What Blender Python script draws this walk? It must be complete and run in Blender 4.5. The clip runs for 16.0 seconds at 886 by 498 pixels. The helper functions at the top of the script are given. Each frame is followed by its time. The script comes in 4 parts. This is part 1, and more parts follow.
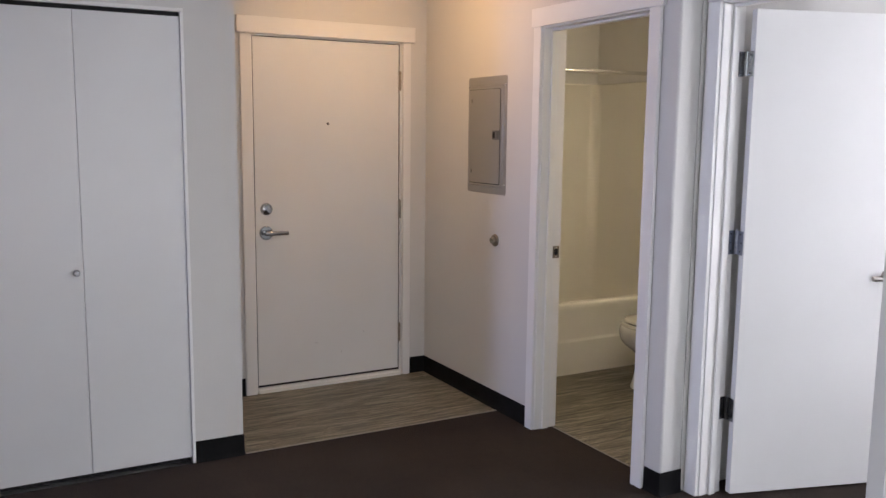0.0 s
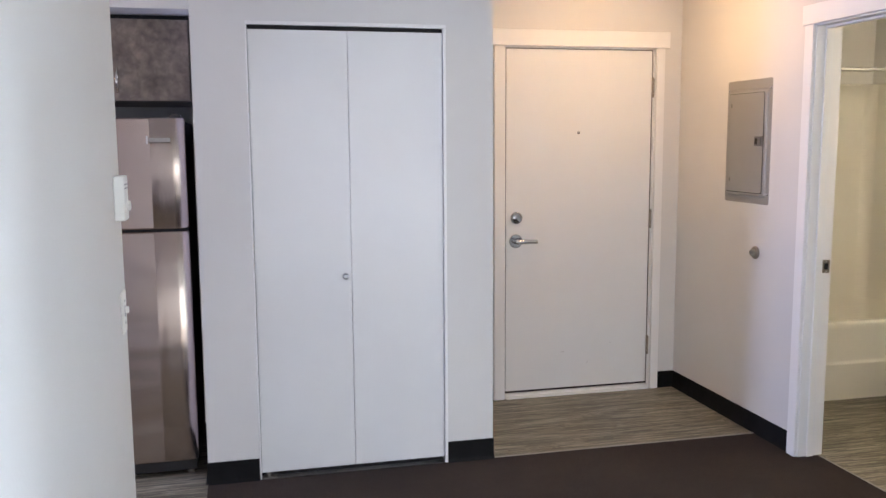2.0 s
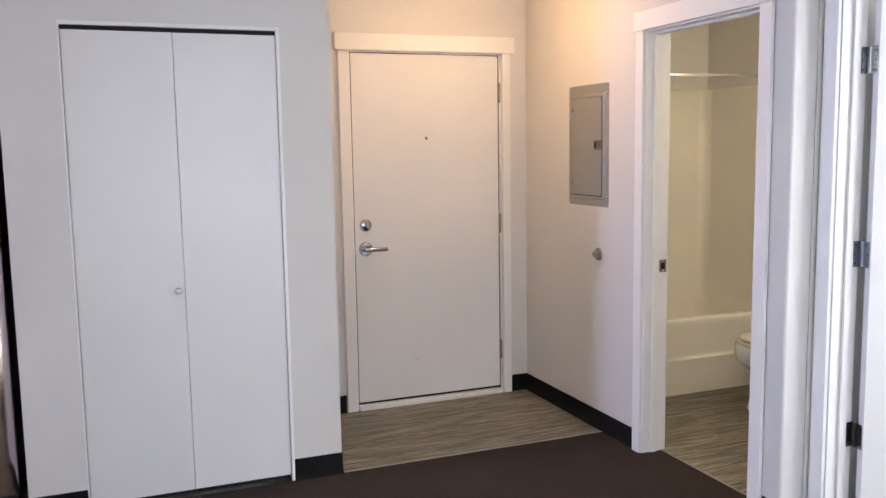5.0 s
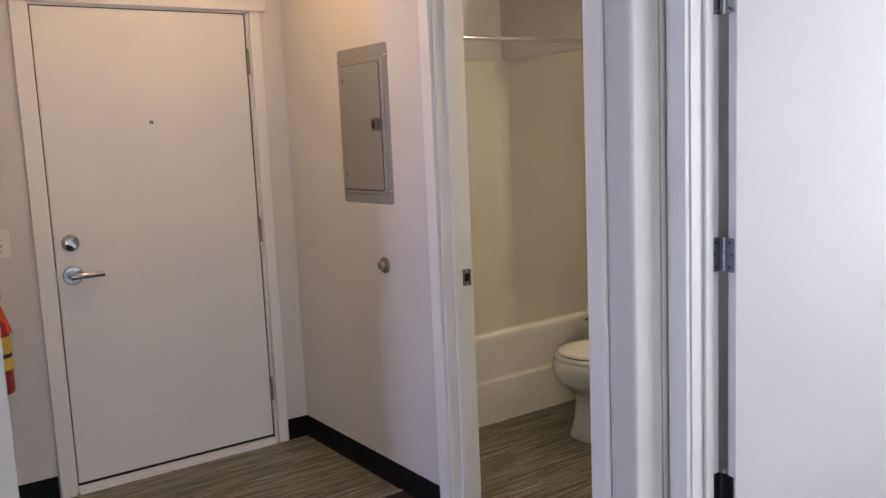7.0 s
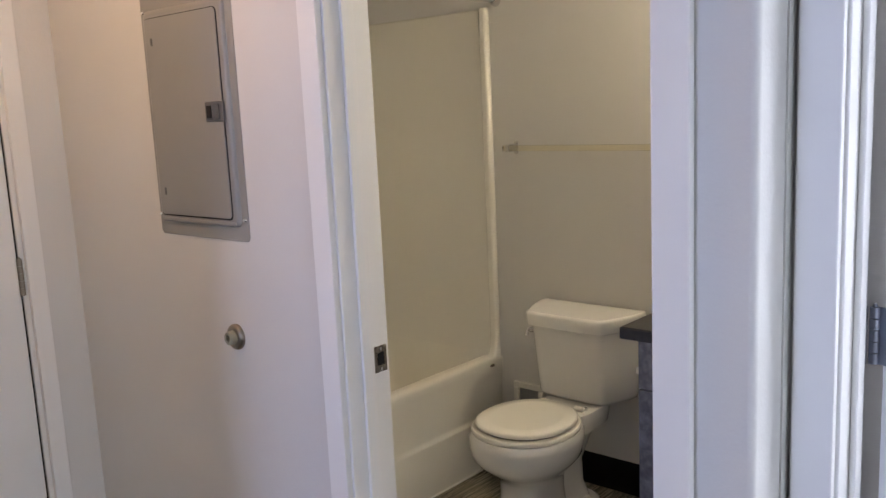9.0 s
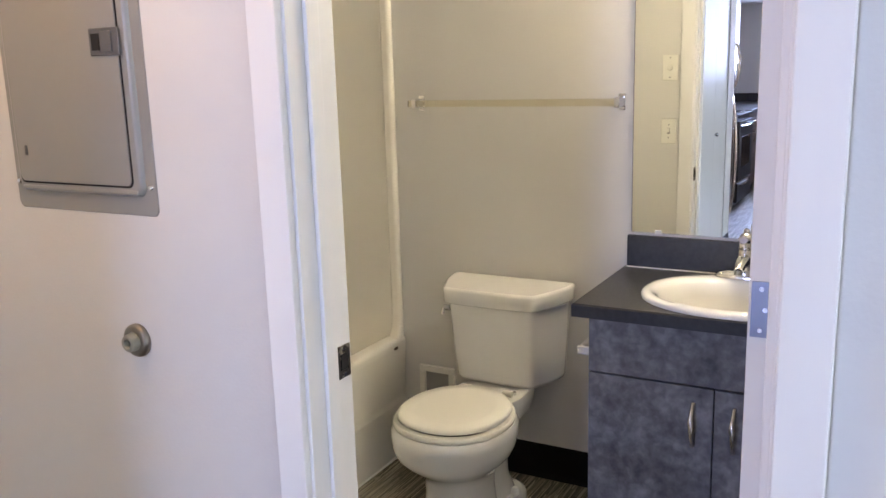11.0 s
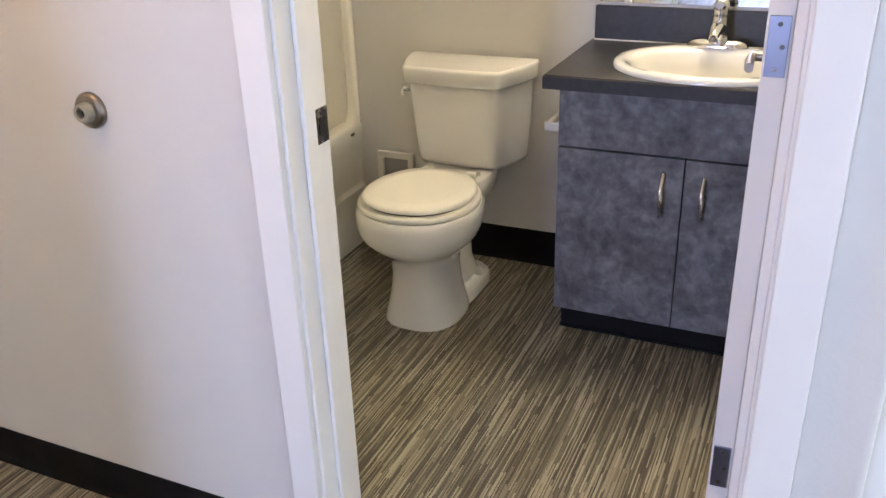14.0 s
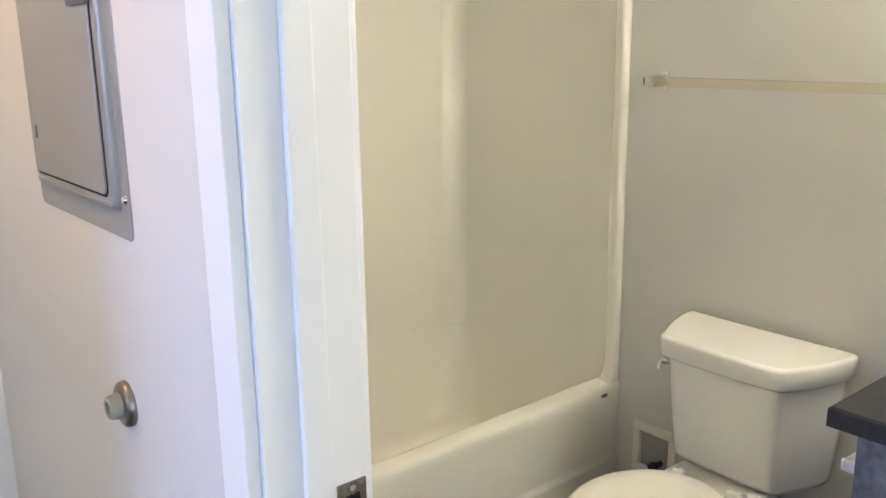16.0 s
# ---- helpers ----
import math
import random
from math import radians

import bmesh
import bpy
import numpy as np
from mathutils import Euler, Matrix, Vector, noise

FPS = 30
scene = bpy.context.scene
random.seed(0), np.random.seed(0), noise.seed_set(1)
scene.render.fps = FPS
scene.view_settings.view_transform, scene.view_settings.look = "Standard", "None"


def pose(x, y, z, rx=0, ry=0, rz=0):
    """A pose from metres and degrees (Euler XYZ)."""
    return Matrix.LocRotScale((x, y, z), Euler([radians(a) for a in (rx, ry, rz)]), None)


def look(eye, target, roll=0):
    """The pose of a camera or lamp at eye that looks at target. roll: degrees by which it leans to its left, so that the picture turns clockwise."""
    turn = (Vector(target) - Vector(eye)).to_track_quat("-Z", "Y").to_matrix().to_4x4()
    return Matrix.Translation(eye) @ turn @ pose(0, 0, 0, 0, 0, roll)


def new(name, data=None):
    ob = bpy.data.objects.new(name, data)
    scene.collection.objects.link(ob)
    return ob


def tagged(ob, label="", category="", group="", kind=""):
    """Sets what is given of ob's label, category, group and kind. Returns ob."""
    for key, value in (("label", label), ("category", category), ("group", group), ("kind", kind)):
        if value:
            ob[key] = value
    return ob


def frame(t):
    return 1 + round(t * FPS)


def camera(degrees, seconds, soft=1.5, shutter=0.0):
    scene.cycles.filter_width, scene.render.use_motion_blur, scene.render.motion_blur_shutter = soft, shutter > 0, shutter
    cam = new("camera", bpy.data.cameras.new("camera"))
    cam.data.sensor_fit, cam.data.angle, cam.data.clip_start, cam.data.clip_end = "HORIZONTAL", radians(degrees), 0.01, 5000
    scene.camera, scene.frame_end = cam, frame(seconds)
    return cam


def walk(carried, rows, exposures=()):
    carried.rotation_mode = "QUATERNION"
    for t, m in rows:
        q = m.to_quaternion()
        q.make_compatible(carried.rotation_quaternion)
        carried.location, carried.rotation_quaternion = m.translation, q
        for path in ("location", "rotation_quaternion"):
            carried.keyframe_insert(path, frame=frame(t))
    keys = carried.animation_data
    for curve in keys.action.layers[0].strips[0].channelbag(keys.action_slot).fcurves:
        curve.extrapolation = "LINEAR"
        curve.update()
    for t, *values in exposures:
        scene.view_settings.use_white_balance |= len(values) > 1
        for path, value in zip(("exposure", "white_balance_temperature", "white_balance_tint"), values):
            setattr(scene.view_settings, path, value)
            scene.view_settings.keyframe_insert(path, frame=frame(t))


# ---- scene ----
cam = camera(54.7, 16.0)
PATH = [
    (0, (0.26, 0.208, 1.546), (1.215, 1.944, 1.274), 0.6),
    (0.5, (0.222, 0.221, 1.534), (1.023, 2.033, 1.258), 0.3),
    (1, (0.224, 0.225, 1.54), (0.903, 2.085, 1.265), -0.4),
    (1.5, (0.207, 0.235, 1.543), (0.775, 2.134, 1.272), -0.5),
    (2, (0.183, 0.239, 1.546), (0.633, 2.171, 1.294), -0.4),
    (2.5, (0.166, 0.231, 1.545), (0.541, 2.182, 1.309), -0.1),
    (3, (0.159, 0.226, 1.548), (0.477, 2.186, 1.313), -0.0),
    (3.5, (0.188, 0.222, 1.546), (0.555, 2.175, 1.319), -0.4),
    (4, (0.236, 0.219, 1.549), (0.782, 2.13, 1.323), -0.9),
    (4.5, (0.283, 0.257, 1.542), (0.988, 2.114, 1.304), -0.8),
    (4.7, (0.31, 0.254, 1.541), (1.013, 2.111, 1.304), -0.8),
    (6.8, (0.887, 1.081, 1.469), (2.012, 2.712, 1.198), -2.7),
    (7, (0.964, 1.182, 1.486), (2.102, 2.804, 1.216), -2.5),
    (7.5, (1.153, 1.495, 1.497), (2.327, 3.089, 1.213), -2.2),
    (8, (1.319, 1.828, 1.521), (2.619, 3.313, 1.194), -2.6),
    (8.2, (1.38, 1.945, 1.502), (2.707, 3.403, 1.17), -2.6),
    (10.3, (1.567, 2.736, 1.533), (3.244, 3.772, 1.195), -2.8),
    (10.5, (1.57, 2.766, 1.518), (3.256, 3.783, 1.165), -2.6),
    (11, (1.644, 2.859, 1.467), (3.356, 3.806, 1.05), -1.7),
    (11.5, (1.686, 2.934, 1.431), (3.391, 3.837, 0.904), -1.0),
    (12, (1.676, 2.974, 1.394), (3.359, 3.809, 0.706), -0.8),
    (12.5, (1.661, 2.987, 1.376), (3.309, 3.77, 0.556), -1.0),
    (13, (1.656, 2.98, 1.362), (3.277, 3.746, 0.476), -1.5),
    (13.5, (1.655, 2.982, 1.352), (3.253, 3.732, 0.412), -2.1),
    (14, (1.651, 2.968, 1.367), (3.296, 3.727, 0.52), -1.8),
    (14.5, (1.749, 2.938, 1.432), (3.445, 3.836, 0.867), -1.8),
    (15, (1.958, 2.911, 1.454), (3.56, 4.017, 0.995), -1.0),
    (15.5, (2.189, 2.94, 1.463), (3.608, 4.282, 1.033), -0.3),
    (16, (2.397, 3.007, 1.456), (3.634, 4.506, 0.98), -0.8),
]
EXPOSURES = [(0.0, -0.1, 7300, 26), (0.5, 0.19, 7250, 26), (1.0, 0.45, 7250, 26), (1.5, 0.56, 7100, 25), (2.0, 0.52, 6900, 24), (2.5, 0.33, 6850, 24), (3.0, 0.0, 6900, 24),
             (3.5, 0.15, 7200, 26), (4.0, 0.5, 7450, 28), (4.5, 0.5, 7200, 26), (4.7, 0.5, 7200, 26), (7.0, -0.12, 7200, 27), (8.2, -0.03, 6850, 25), (10.3, 0.58, 6700, 24), (11.0, 0.75, 6600, 23),
             (12.0, 0.93, 6500, 21), (13.5, 1.05, 6600, 21), (14.5, 0.9, 7150, 23), (15.0, 0.9, 7000, 24), (16.0, 1.0, 6100, 18)]
walk(cam, [(t, look(eye, target, roll)) for t, eye, target, roll in PATH], EXPOSURES)

# ---- world and light ----
world = bpy.data.worlds.new("sky")
world.use_nodes = True
scene.world = world
sky = world.node_tree.nodes.new("ShaderNodeTexSky")
sky.sky_type, sky.sun_disc, sky.sun_elevation, sky.sun_rotation = "NISHITA", False, radians(42), radians(200)
world.node_tree.links.new(sky.outputs[0], world.node_tree.nodes["Background"].inputs[0])
world.node_tree.nodes["Background"].inputs[1].default_value = 0.12


def area_light(name, at, target, w, h, watts, color):
    d = bpy.data.lights.new(name, "AREA")
    d.shape, d.size, d.size_y, d.energy, d.color = "RECTANGLE", w, h, watts, color
    ob = new(name, d)
    ob.matrix_world = look(at, target)
    return ob


def point_light(name, at, watts, color, r=0.06):
    d = bpy.data.lights.new(name, "POINT")
    d.energy, d.color, d.shadow_soft_size = watts, color, r
    ob = new(name, d)
    ob.location = at
    return ob


DAY = (0.73, 0.87, 1.0)
WARM = (1.0, 0.67, 0.33)
VANITY = (0.955, 0.88, 0.60)
area_light("kitchen_daylight", (-4.38, 3.92, 1.72), (0.0, 3.92, 1.45), 0.98, 0.88, 52, (0.45, 0.59, 1.0)).data.spread = radians(112)
area_light("living_daylight", (1.40, -1.44, 1.15), (1.40, 0.5, 1.1), 2.3, 2.0, 27, DAY)
# Added fill for the left wall; its side window is unseen.
area_light("left_wall_fill", (5.94, -0.65, 1.3), (0.0, 1.2, 1.2), 1.35, 1.7, 680, (0.60, 0.83, 1.0))
# Bedroom daylight; window and wall are unseen, placed for its angle on the door.
area_light("bedroom_daylight", (4.69, 0.98, 1.4), (3.3, 2.4, 1.2), 0.94, 1.5, 54, DAY)
point_light("entry_lamp_light", (2.17, 4.27, 2.29), 11, WARM, 0.09)
point_light("kitchen_lamp_light", (-1.5, 3.1, 2.29), 8, WARM, 0.09)
for k in range(3):
    point_light("vanity_bulb_light", (4.205, 3.05 + 0.22 * k, 2.05), 3.0, VANITY, 0.03)
# Added area light in front of the bulbs, aimed at the tub as fill.
area_light("vanity_tub_fill", (4.220, 3.27, 2.05), (3.4, 4.1, 1.35), 0.6, 0.09, 9.8, VANITY)

# ---- materials ----


def mat(name, color, rough=0.5, metal=0.0, spec=0.5, var=0.0, vscale=4.0, bump=0.0, bscale=200.0, rvar=0.0, tint=None, coat=0.0):
    """Paint, plastic, metal: a base colour, large-scale variation, fine relief."""
    m = bpy.data.materials.new(name)
    m.use_nodes = True
    nt = m.node_tree
    N, L = nt.nodes, nt.links
    p = N["Principled BSDF"]
    p.inputs["Roughness"].default_value = rough
    p.inputs["Metallic"].default_value = metal
    p.inputs["Specular IOR Level"].default_value = spec
    p.inputs["Coat Weight"].default_value = coat
    p.inputs["Coat Roughness"].default_value = 0.03
    p.inputs["Base Color"].default_value = (*color, 1)
    tc = N.new("ShaderNodeTexCoord")
    if var:
        n1 = N.new("ShaderNodeTexNoise")
        n1.inputs["Scale"].default_value, n1.inputs["Detail"].default_value = vscale, 6
        L.new(tc.outputs["Object"], n1.inputs["Vector"])
        r = N.new("ShaderNodeValToRGB")
        lo = tint or tuple(c * (1 - var) for c in color)
        r.color_ramp.elements[0].position, r.color_ramp.elements[1].position = 0.35, 0.65
        r.color_ramp.elements[0].color, r.color_ramp.elements[1].color = (*lo, 1), (*color, 1)
        L.new(n1.outputs["Fac"], r.inputs["Fac"])
        L.new(r.outputs["Color"], p.inputs["Base Color"])
    if rvar:
        n3 = N.new("ShaderNodeTexNoise")
        n3.inputs["Scale"].default_value, n3.inputs["Detail"].default_value = vscale * 2.3, 5
        L.new(tc.outputs["Object"], n3.inputs["Vector"])
        mr = N.new("ShaderNodeMapRange")
        mr.inputs["To Min"].default_value, mr.inputs["To Max"].default_value = rough - rvar, rough + rvar
        L.new(n3.outputs["Fac"], mr.inputs["Value"])
        L.new(mr.outputs["Result"], p.inputs["Roughness"])
    if bump:
        n2 = N.new("ShaderNodeTexNoise")
        n2.inputs["Scale"].default_value, n2.inputs["Detail"].default_value = bscale, 3
        L.new(tc.outputs["Object"], n2.inputs["Vector"])
        b = N.new("ShaderNodeBump")
        b.inputs["Strength"].default_value, b.inputs["Distance"].default_value = bump, 0.002
        L.new(n2.outputs["Fac"], b.inputs["Height"])
        L.new(b.outputs["Normal"], p.inputs["Normal"])
    return m


def math_node(nt, op, a, b=None, c=None):
    n = nt.nodes.new("ShaderNodeMath")
    n.operation = op
    for i, v in enumerate((a, b, c)):
        if v is None:
            continue
        if isinstance(v, (int, float)):
            n.inputs[i].default_value = v
        else:
            nt.links.new(v, n.inputs[i])
    return n.outputs[0]


def vinyl_material():
    """Sheet vinyl of short thin streaks that run along x, each its own shade of taupe."""
    m = bpy.data.materials.new("streaked_vinyl")
    m.use_nodes = True
    nt = m.node_tree
    N, L = nt.nodes, nt.links
    p = N["Principled BSDF"]
    tc = N.new("ShaderNodeTexCoord")
    sep = N.new("ShaderNodeSeparateXYZ")
    L.new(tc.outputs["Object"], sep.inputs[0])
    x, y = sep.outputs[0], sep.outputs[1]
    wob = N.new("ShaderNodeTexNoise")
    wob.inputs["Scale"].default_value = 9.0
    L.new(tc.outputs["Object"], wob.inputs["Vector"])
    y2 = math_node(nt, "ADD", y, math_node(nt, "MULTIPLY", wob.outputs["Fac"], 0.003))
    total = None
    for width, length, weight in ((0.0032, 0.17, 0.80), (0.0055, 0.26, 0.20)):
        row = math_node(nt, "FLOOR", math_node(nt, "DIVIDE", y2, width))
        w1 = N.new("ShaderNodeTexWhiteNoise")
        w1.noise_dimensions = "1D"
        L.new(row, w1.inputs["W"])
        cell = math_node(nt, "FLOOR", math_node(nt, "ADD", math_node(nt, "DIVIDE", x, length), math_node(nt, "MULTIPLY", w1.outputs["Value"], 17.0)))
        comb = N.new("ShaderNodeCombineXYZ")
        L.new(row, comb.inputs[0])
        L.new(cell, comb.inputs[1])
        w2 = N.new("ShaderNodeTexWhiteNoise")
        w2.noise_dimensions = "2D"
        L.new(comb.outputs[0], w2.inputs["Vector"])
        v = math_node(nt, "MULTIPLY", w2.outputs["Value"], weight)
        total = v if total is None else math_node(nt, "ADD", total, v)
    fine = N.new("ShaderNodeTexNoise")
    fine.inputs["Scale"].default_value, fine.inputs["Detail"].default_value = 260.0, 4
    L.new(tc.outputs["Object"], fine.inputs["Vector"])
    total = math_node(nt, "ADD", total, math_node(nt, "MULTIPLY", math_node(nt, "SUBTRACT", fine.outputs["Fac"], 0.5), 0.35))
    r = N.new("ShaderNodeValToRGB")
    els = r.color_ramp.elements
    els[0].position, els[0].color = 0.12, (0.056, 0.049, 0.035, 1)
    els[1].position, els[1].color = 0.92, (0.44, 0.405, 0.31, 1)
    e = els.new(0.42)
    e.color = (0.122, 0.107, 0.079, 1)
    e = els.new(0.68)
    e.color = (0.245, 0.22, 0.163, 1)
    L.new(total, r.inputs["Fac"])
    L.new(r.outputs["Color"], p.inputs["Base Color"])
    p.inputs["Roughness"].default_value, p.inputs["Specular IOR Level"].default_value = 0.46, 0.42
    b = N.new("ShaderNodeBump")
    b.inputs["Strength"].default_value, b.inputs["Distance"].default_value = 0.25, 0.001
    L.new(total, b.inputs["Height"])
    L.new(b.outputs["Normal"], p.inputs["Normal"])
    return m


def carpet_material():
    m = bpy.data.materials.new("carpet_loop_pile")
    m.use_nodes = True
    nt = m.node_tree
    N, L = nt.nodes, nt.links
    p = N["Principled BSDF"]
    tc = N.new("ShaderNodeTexCoord")
    v = N.new("ShaderNodeTexVoronoi")
    v.inputs["Scale"].default_value = 230.0
    big = N.new("ShaderNodeTexNoise")
    big.inputs["Scale"].default_value, big.inputs["Detail"].default_value = 2.2, 7
    for n in (v, big):
        L.new(tc.outputs["Object"], n.inputs["Vector"])
    f = math_node(nt, "ADD", math_node(nt, "MULTIPLY", v.outputs["Distance"], 0.5), math_node(nt, "MULTIPLY", big.outputs["Fac"], 0.6))
    r = N.new("ShaderNodeValToRGB")
    r.color_ramp.elements[0].position, r.color_ramp.elements[0].color = 0.25, (0.060, 0.046, 0.038, 1)
    r.color_ramp.elements[1].position, r.color_ramp.elements[1].color = 0.8, (0.030, 0.023, 0.020, 1)
    L.new(f, r.inputs["Fac"])
    L.new(r.outputs["Color"], p.inputs["Base Color"])
    p.inputs["Roughness"].default_value, p.inputs["Specular IOR Level"].default_value = 0.95, 0.1
    b = N.new("ShaderNodeBump")
    b.inputs["Strength"].default_value, b.inputs["Distance"].default_value = 0.9, 0.004
    b.invert = True
    L.new(v.outputs["Distance"], b.inputs["Height"])
    L.new(b.outputs["Normal"], p.inputs["Normal"])
    return m


def slate_laminate(name, lo, mid, hi, scale):
    """Laminate with a cloudy, trowelled slate print."""
    m = bpy.data.materials.new(name)
    m.use_nodes = True
    nt = m.node_tree
    N, L = nt.nodes, nt.links
    p = N["Principled BSDF"]
    tc = N.new("ShaderNodeTexCoord")
    n1 = N.new("ShaderNodeTexNoise")
    n1.inputs["Scale"].default_value, n1.inputs["Detail"].default_value, n1.inputs["Roughness"].default_value = scale, 7, 0.6
    n1.inputs["Distortion"].default_value = 0.25
    n2 = N.new("ShaderNodeTexNoise")
    n2.inputs["Scale"].default_value, n2.inputs["Detail"].default_value = scale * 4.5, 7
    n2.inputs["Distortion"].default_value = 0.3
    for n in (n1, n2):
        L.new(tc.outputs["Object"], n.inputs["Vector"])
    f = math_node(nt, "ADD", math_node(nt, "MULTIPLY", n1.outputs["Fac"], 0.62), math_node(nt, "MULTIPLY", n2.outputs["Fac"], 0.38))
    r = N.new("ShaderNodeValToRGB")
    els = r.color_ramp.elements
    els[0].position, els[0].color = 0.36, (*lo, 1)
    els[1].position, els[1].color = 0.66, (*hi, 1)
    e = els.new(0.5)
    e.color = (*mid, 1)
    L.new(f, r.inputs["Fac"])
    L.new(r.outputs["Color"], p.inputs["Base Color"])
    p.inputs["Roughness"].default_value = 0.4
    return m


def brushed_steel():
    m = bpy.data.materials.new("brushed_steel")
    m.use_nodes = True
    nt = m.node_tree
    N, L = nt.nodes, nt.links
    p = N["Principled BSDF"]
    p.inputs["Metallic"].default_value, p.inputs["Base Color"].default_value = 1.0, (0.56, 0.46, 0.385, 1)
    tc = N.new("ShaderNodeTexCoord")
    mp = N.new("ShaderNodeMapping")
    mp.inputs["Scale"].default_value = (500, 500, 3)
    L.new(tc.outputs["Object"], mp.inputs["Vector"])
    n = N.new("ShaderNodeTexNoise")
    n.inputs["Scale"].default_value, n.inputs["Detail"].default_value = 1.0, 3
    L.new(mp.outputs[0], n.inputs["Vector"])
    mr = N.new("ShaderNodeMapRange")
    mr.inputs["To Min"].default_value, mr.inputs["To Max"].default_value = 0.235, 0.275
    L.new(n.outputs["Fac"], mr.inputs["Value"])
    L.new(mr.outputs["Result"], p.inputs["Roughness"])
    dent = N.new("ShaderNodeTexNoise")
    dent.inputs["Scale"].default_value, dent.inputs["Detail"].default_value = 1.0, 1
    wave = N.new("ShaderNodeMapping")
    wave.inputs["Scale"].default_value = (2.0, 2.0, 5.5)
    L.new(tc.outputs["Object"], wave.inputs["Vector"])
    L.new(wave.outputs[0], dent.inputs["Vector"])
    b = N.new("ShaderNodeBump")
    b.inputs["Strength"].default_value, b.inputs["Distance"].default_value = 0.6, 0.02
    L.new(dent.outputs["Fac"], b.inputs["Height"])
    L.new(b.outputs["Normal"], p.inputs["Normal"])
    return m


def glass_material(name, color, ior=1.45, rough=0.0):
    m = bpy.data.materials.new(name)
    m.use_nodes = True
    p = m.node_tree.nodes["Principled BSDF"]
    p.inputs["Base Color"].default_value = (*color, 1)
    p.inputs["Transmission Weight"].default_value, p.inputs["IOR"].default_value, p.inputs["Roughness"].default_value = 1.0, ior, rough
    return m


def glow(name, color, strength):
    m = bpy.data.materials.new(name)
    m.use_nodes = True
    p = m.node_tree.nodes["Principled BSDF"]
    p.inputs["Emission Color"].default_value, p.inputs["Emission Strength"].default_value = (*color, 1), strength
    p.inputs["Base Color"].default_value = (0.8, 0.8, 0.8, 1)
    return m


WALL = mat("wall_paint", (0.66, 0.645, 0.62), 0.62, var=0.035, vscale=1.6, bump=0.26, bscale=130, spec=0.35)
CEIL = mat("ceiling_paint", (0.78, 0.77, 0.75), 0.9, var=0.03, vscale=2, bump=0.6, bscale=60)
TRIM = mat("trim_paint", (0.80, 0.79, 0.77), 0.55, var=0.03, vscale=3, bump=0.06, bscale=90, rvar=0.05)
DOOR = mat("door_paint", (0.77, 0.765, 0.75), 0.52, spec=0.35, var=0.035, vscale=2.2, bump=0.10, bscale=160, rvar=0.06)
BIFOLD = mat("closet_door_paint", (0.70, 0.70, 0.69), 0.30, var=0.03, vscale=2.0, bump=0.08, bscale=160, rvar=0.05)
HARDWARE = mat("satin_chrome", (0.37, 0.385, 0.405), 0.16, metal=1, rvar=0.05, vscale=25)
BASE = mat("black_rubber", (0.008, 0.008, 0.0085), 0.6, spec=0.12, var=0.4, vscale=9, bump=0.1, bscale=60, rvar=0.1)
VINYL = vinyl_material()
CARPET = carpet_material()
SLATE = slate_laminate("slate_laminate", (0.046, 0.046, 0.051), (0.112, 0.114, 0.125), (0.225, 0.23, 0.242), 8.0)
SLATE_BROWN = slate_laminate("slate_laminate_brown", (0.060, 0.044, 0.033), (0.140, 0.106, 0.082), (0.27, 0.21, 0.165), 6.0)
COUNTER = mat("charcoal_laminate", (0.025, 0.025, 0.027), 0.36, var=0.35, vscale=55, bump=0.05, bscale=300, rvar=0.05)
TOE = mat("toe_kick_vinyl", (0.013, 0.014, 0.020), 0.4, var=0.2, vscale=10)
CHINA = mat("vitreous_china", (0.80, 0.788, 0.755), 0.06, var=0.02, vscale=3, coat=0.8, spec=0.6)
SEAT = mat("seat_plastic", (0.81, 0.79, 0.72), 0.15, var=0.02, vscale=3, bump=0.02, bscale=60)
ACRYLIC = mat("tub_acrylic", (0.80, 0.77, 0.69), 0.17, var=0.03, vscale=2, rvar=0.05)
PLASTIC = mat("white_plastic", (0.78, 0.76, 0.70), 0.35, var=0.02, vscale=8)
CHROME = mat("chrome", (0.70, 0.70, 0.71), 0.09, metal=1, rvar=0.03, vscale=12)
PULL = mat("bright_nickel_pull", (0.66, 0.62, 0.56), 0.25, metal=1, rvar=0.05, vscale=30)
NICKEL = mat("satin_nickel", (0.37, 0.345, 0.31), 0.38, metal=1, rvar=0.06, vscale=20)
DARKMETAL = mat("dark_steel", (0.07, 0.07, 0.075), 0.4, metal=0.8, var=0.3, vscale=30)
PANELGREY = mat("grey_enamel", (0.30, 0.295, 0.28), 0.38, metal=0.25, var=0.05, vscale=3, bump=0.05, bscale=240, rvar=0.06)
LATCHGREY = mat("latch_grey", (0.14, 0.14, 0.14), 0.45, metal=0.4, var=0.2, vscale=30)
STEEL = brushed_steel()
BLACKPLASTIC = mat("black_plastic", (0.02, 0.018, 0.017), 0.4, var=0.25, vscale=20)
FRIDGESIDE = mat("fridge_side", (0.035, 0.03, 0.028), 0.55, var=0.2, vscale=12, bump=0.3, bscale=300)
# Near-black for seals, and for shade painted into gaps, slots and holes.
GAPBLACK = mat("dark_gap", (0.008, 0.008, 0.008), 0.9)
RED = mat("red_enamel", (0.38, 0.022, 0.012), 0.3, var=0.1, vscale=6, coat=0.3)
ORANGE = mat("orange_tag", (0.70, 0.095, 0.03), 0.6, var=0.1, vscale=20)
YELLOW = mat("yellow_label", (0.72, 0.50, 0.06), 0.5, var=0.1, vscale=30)
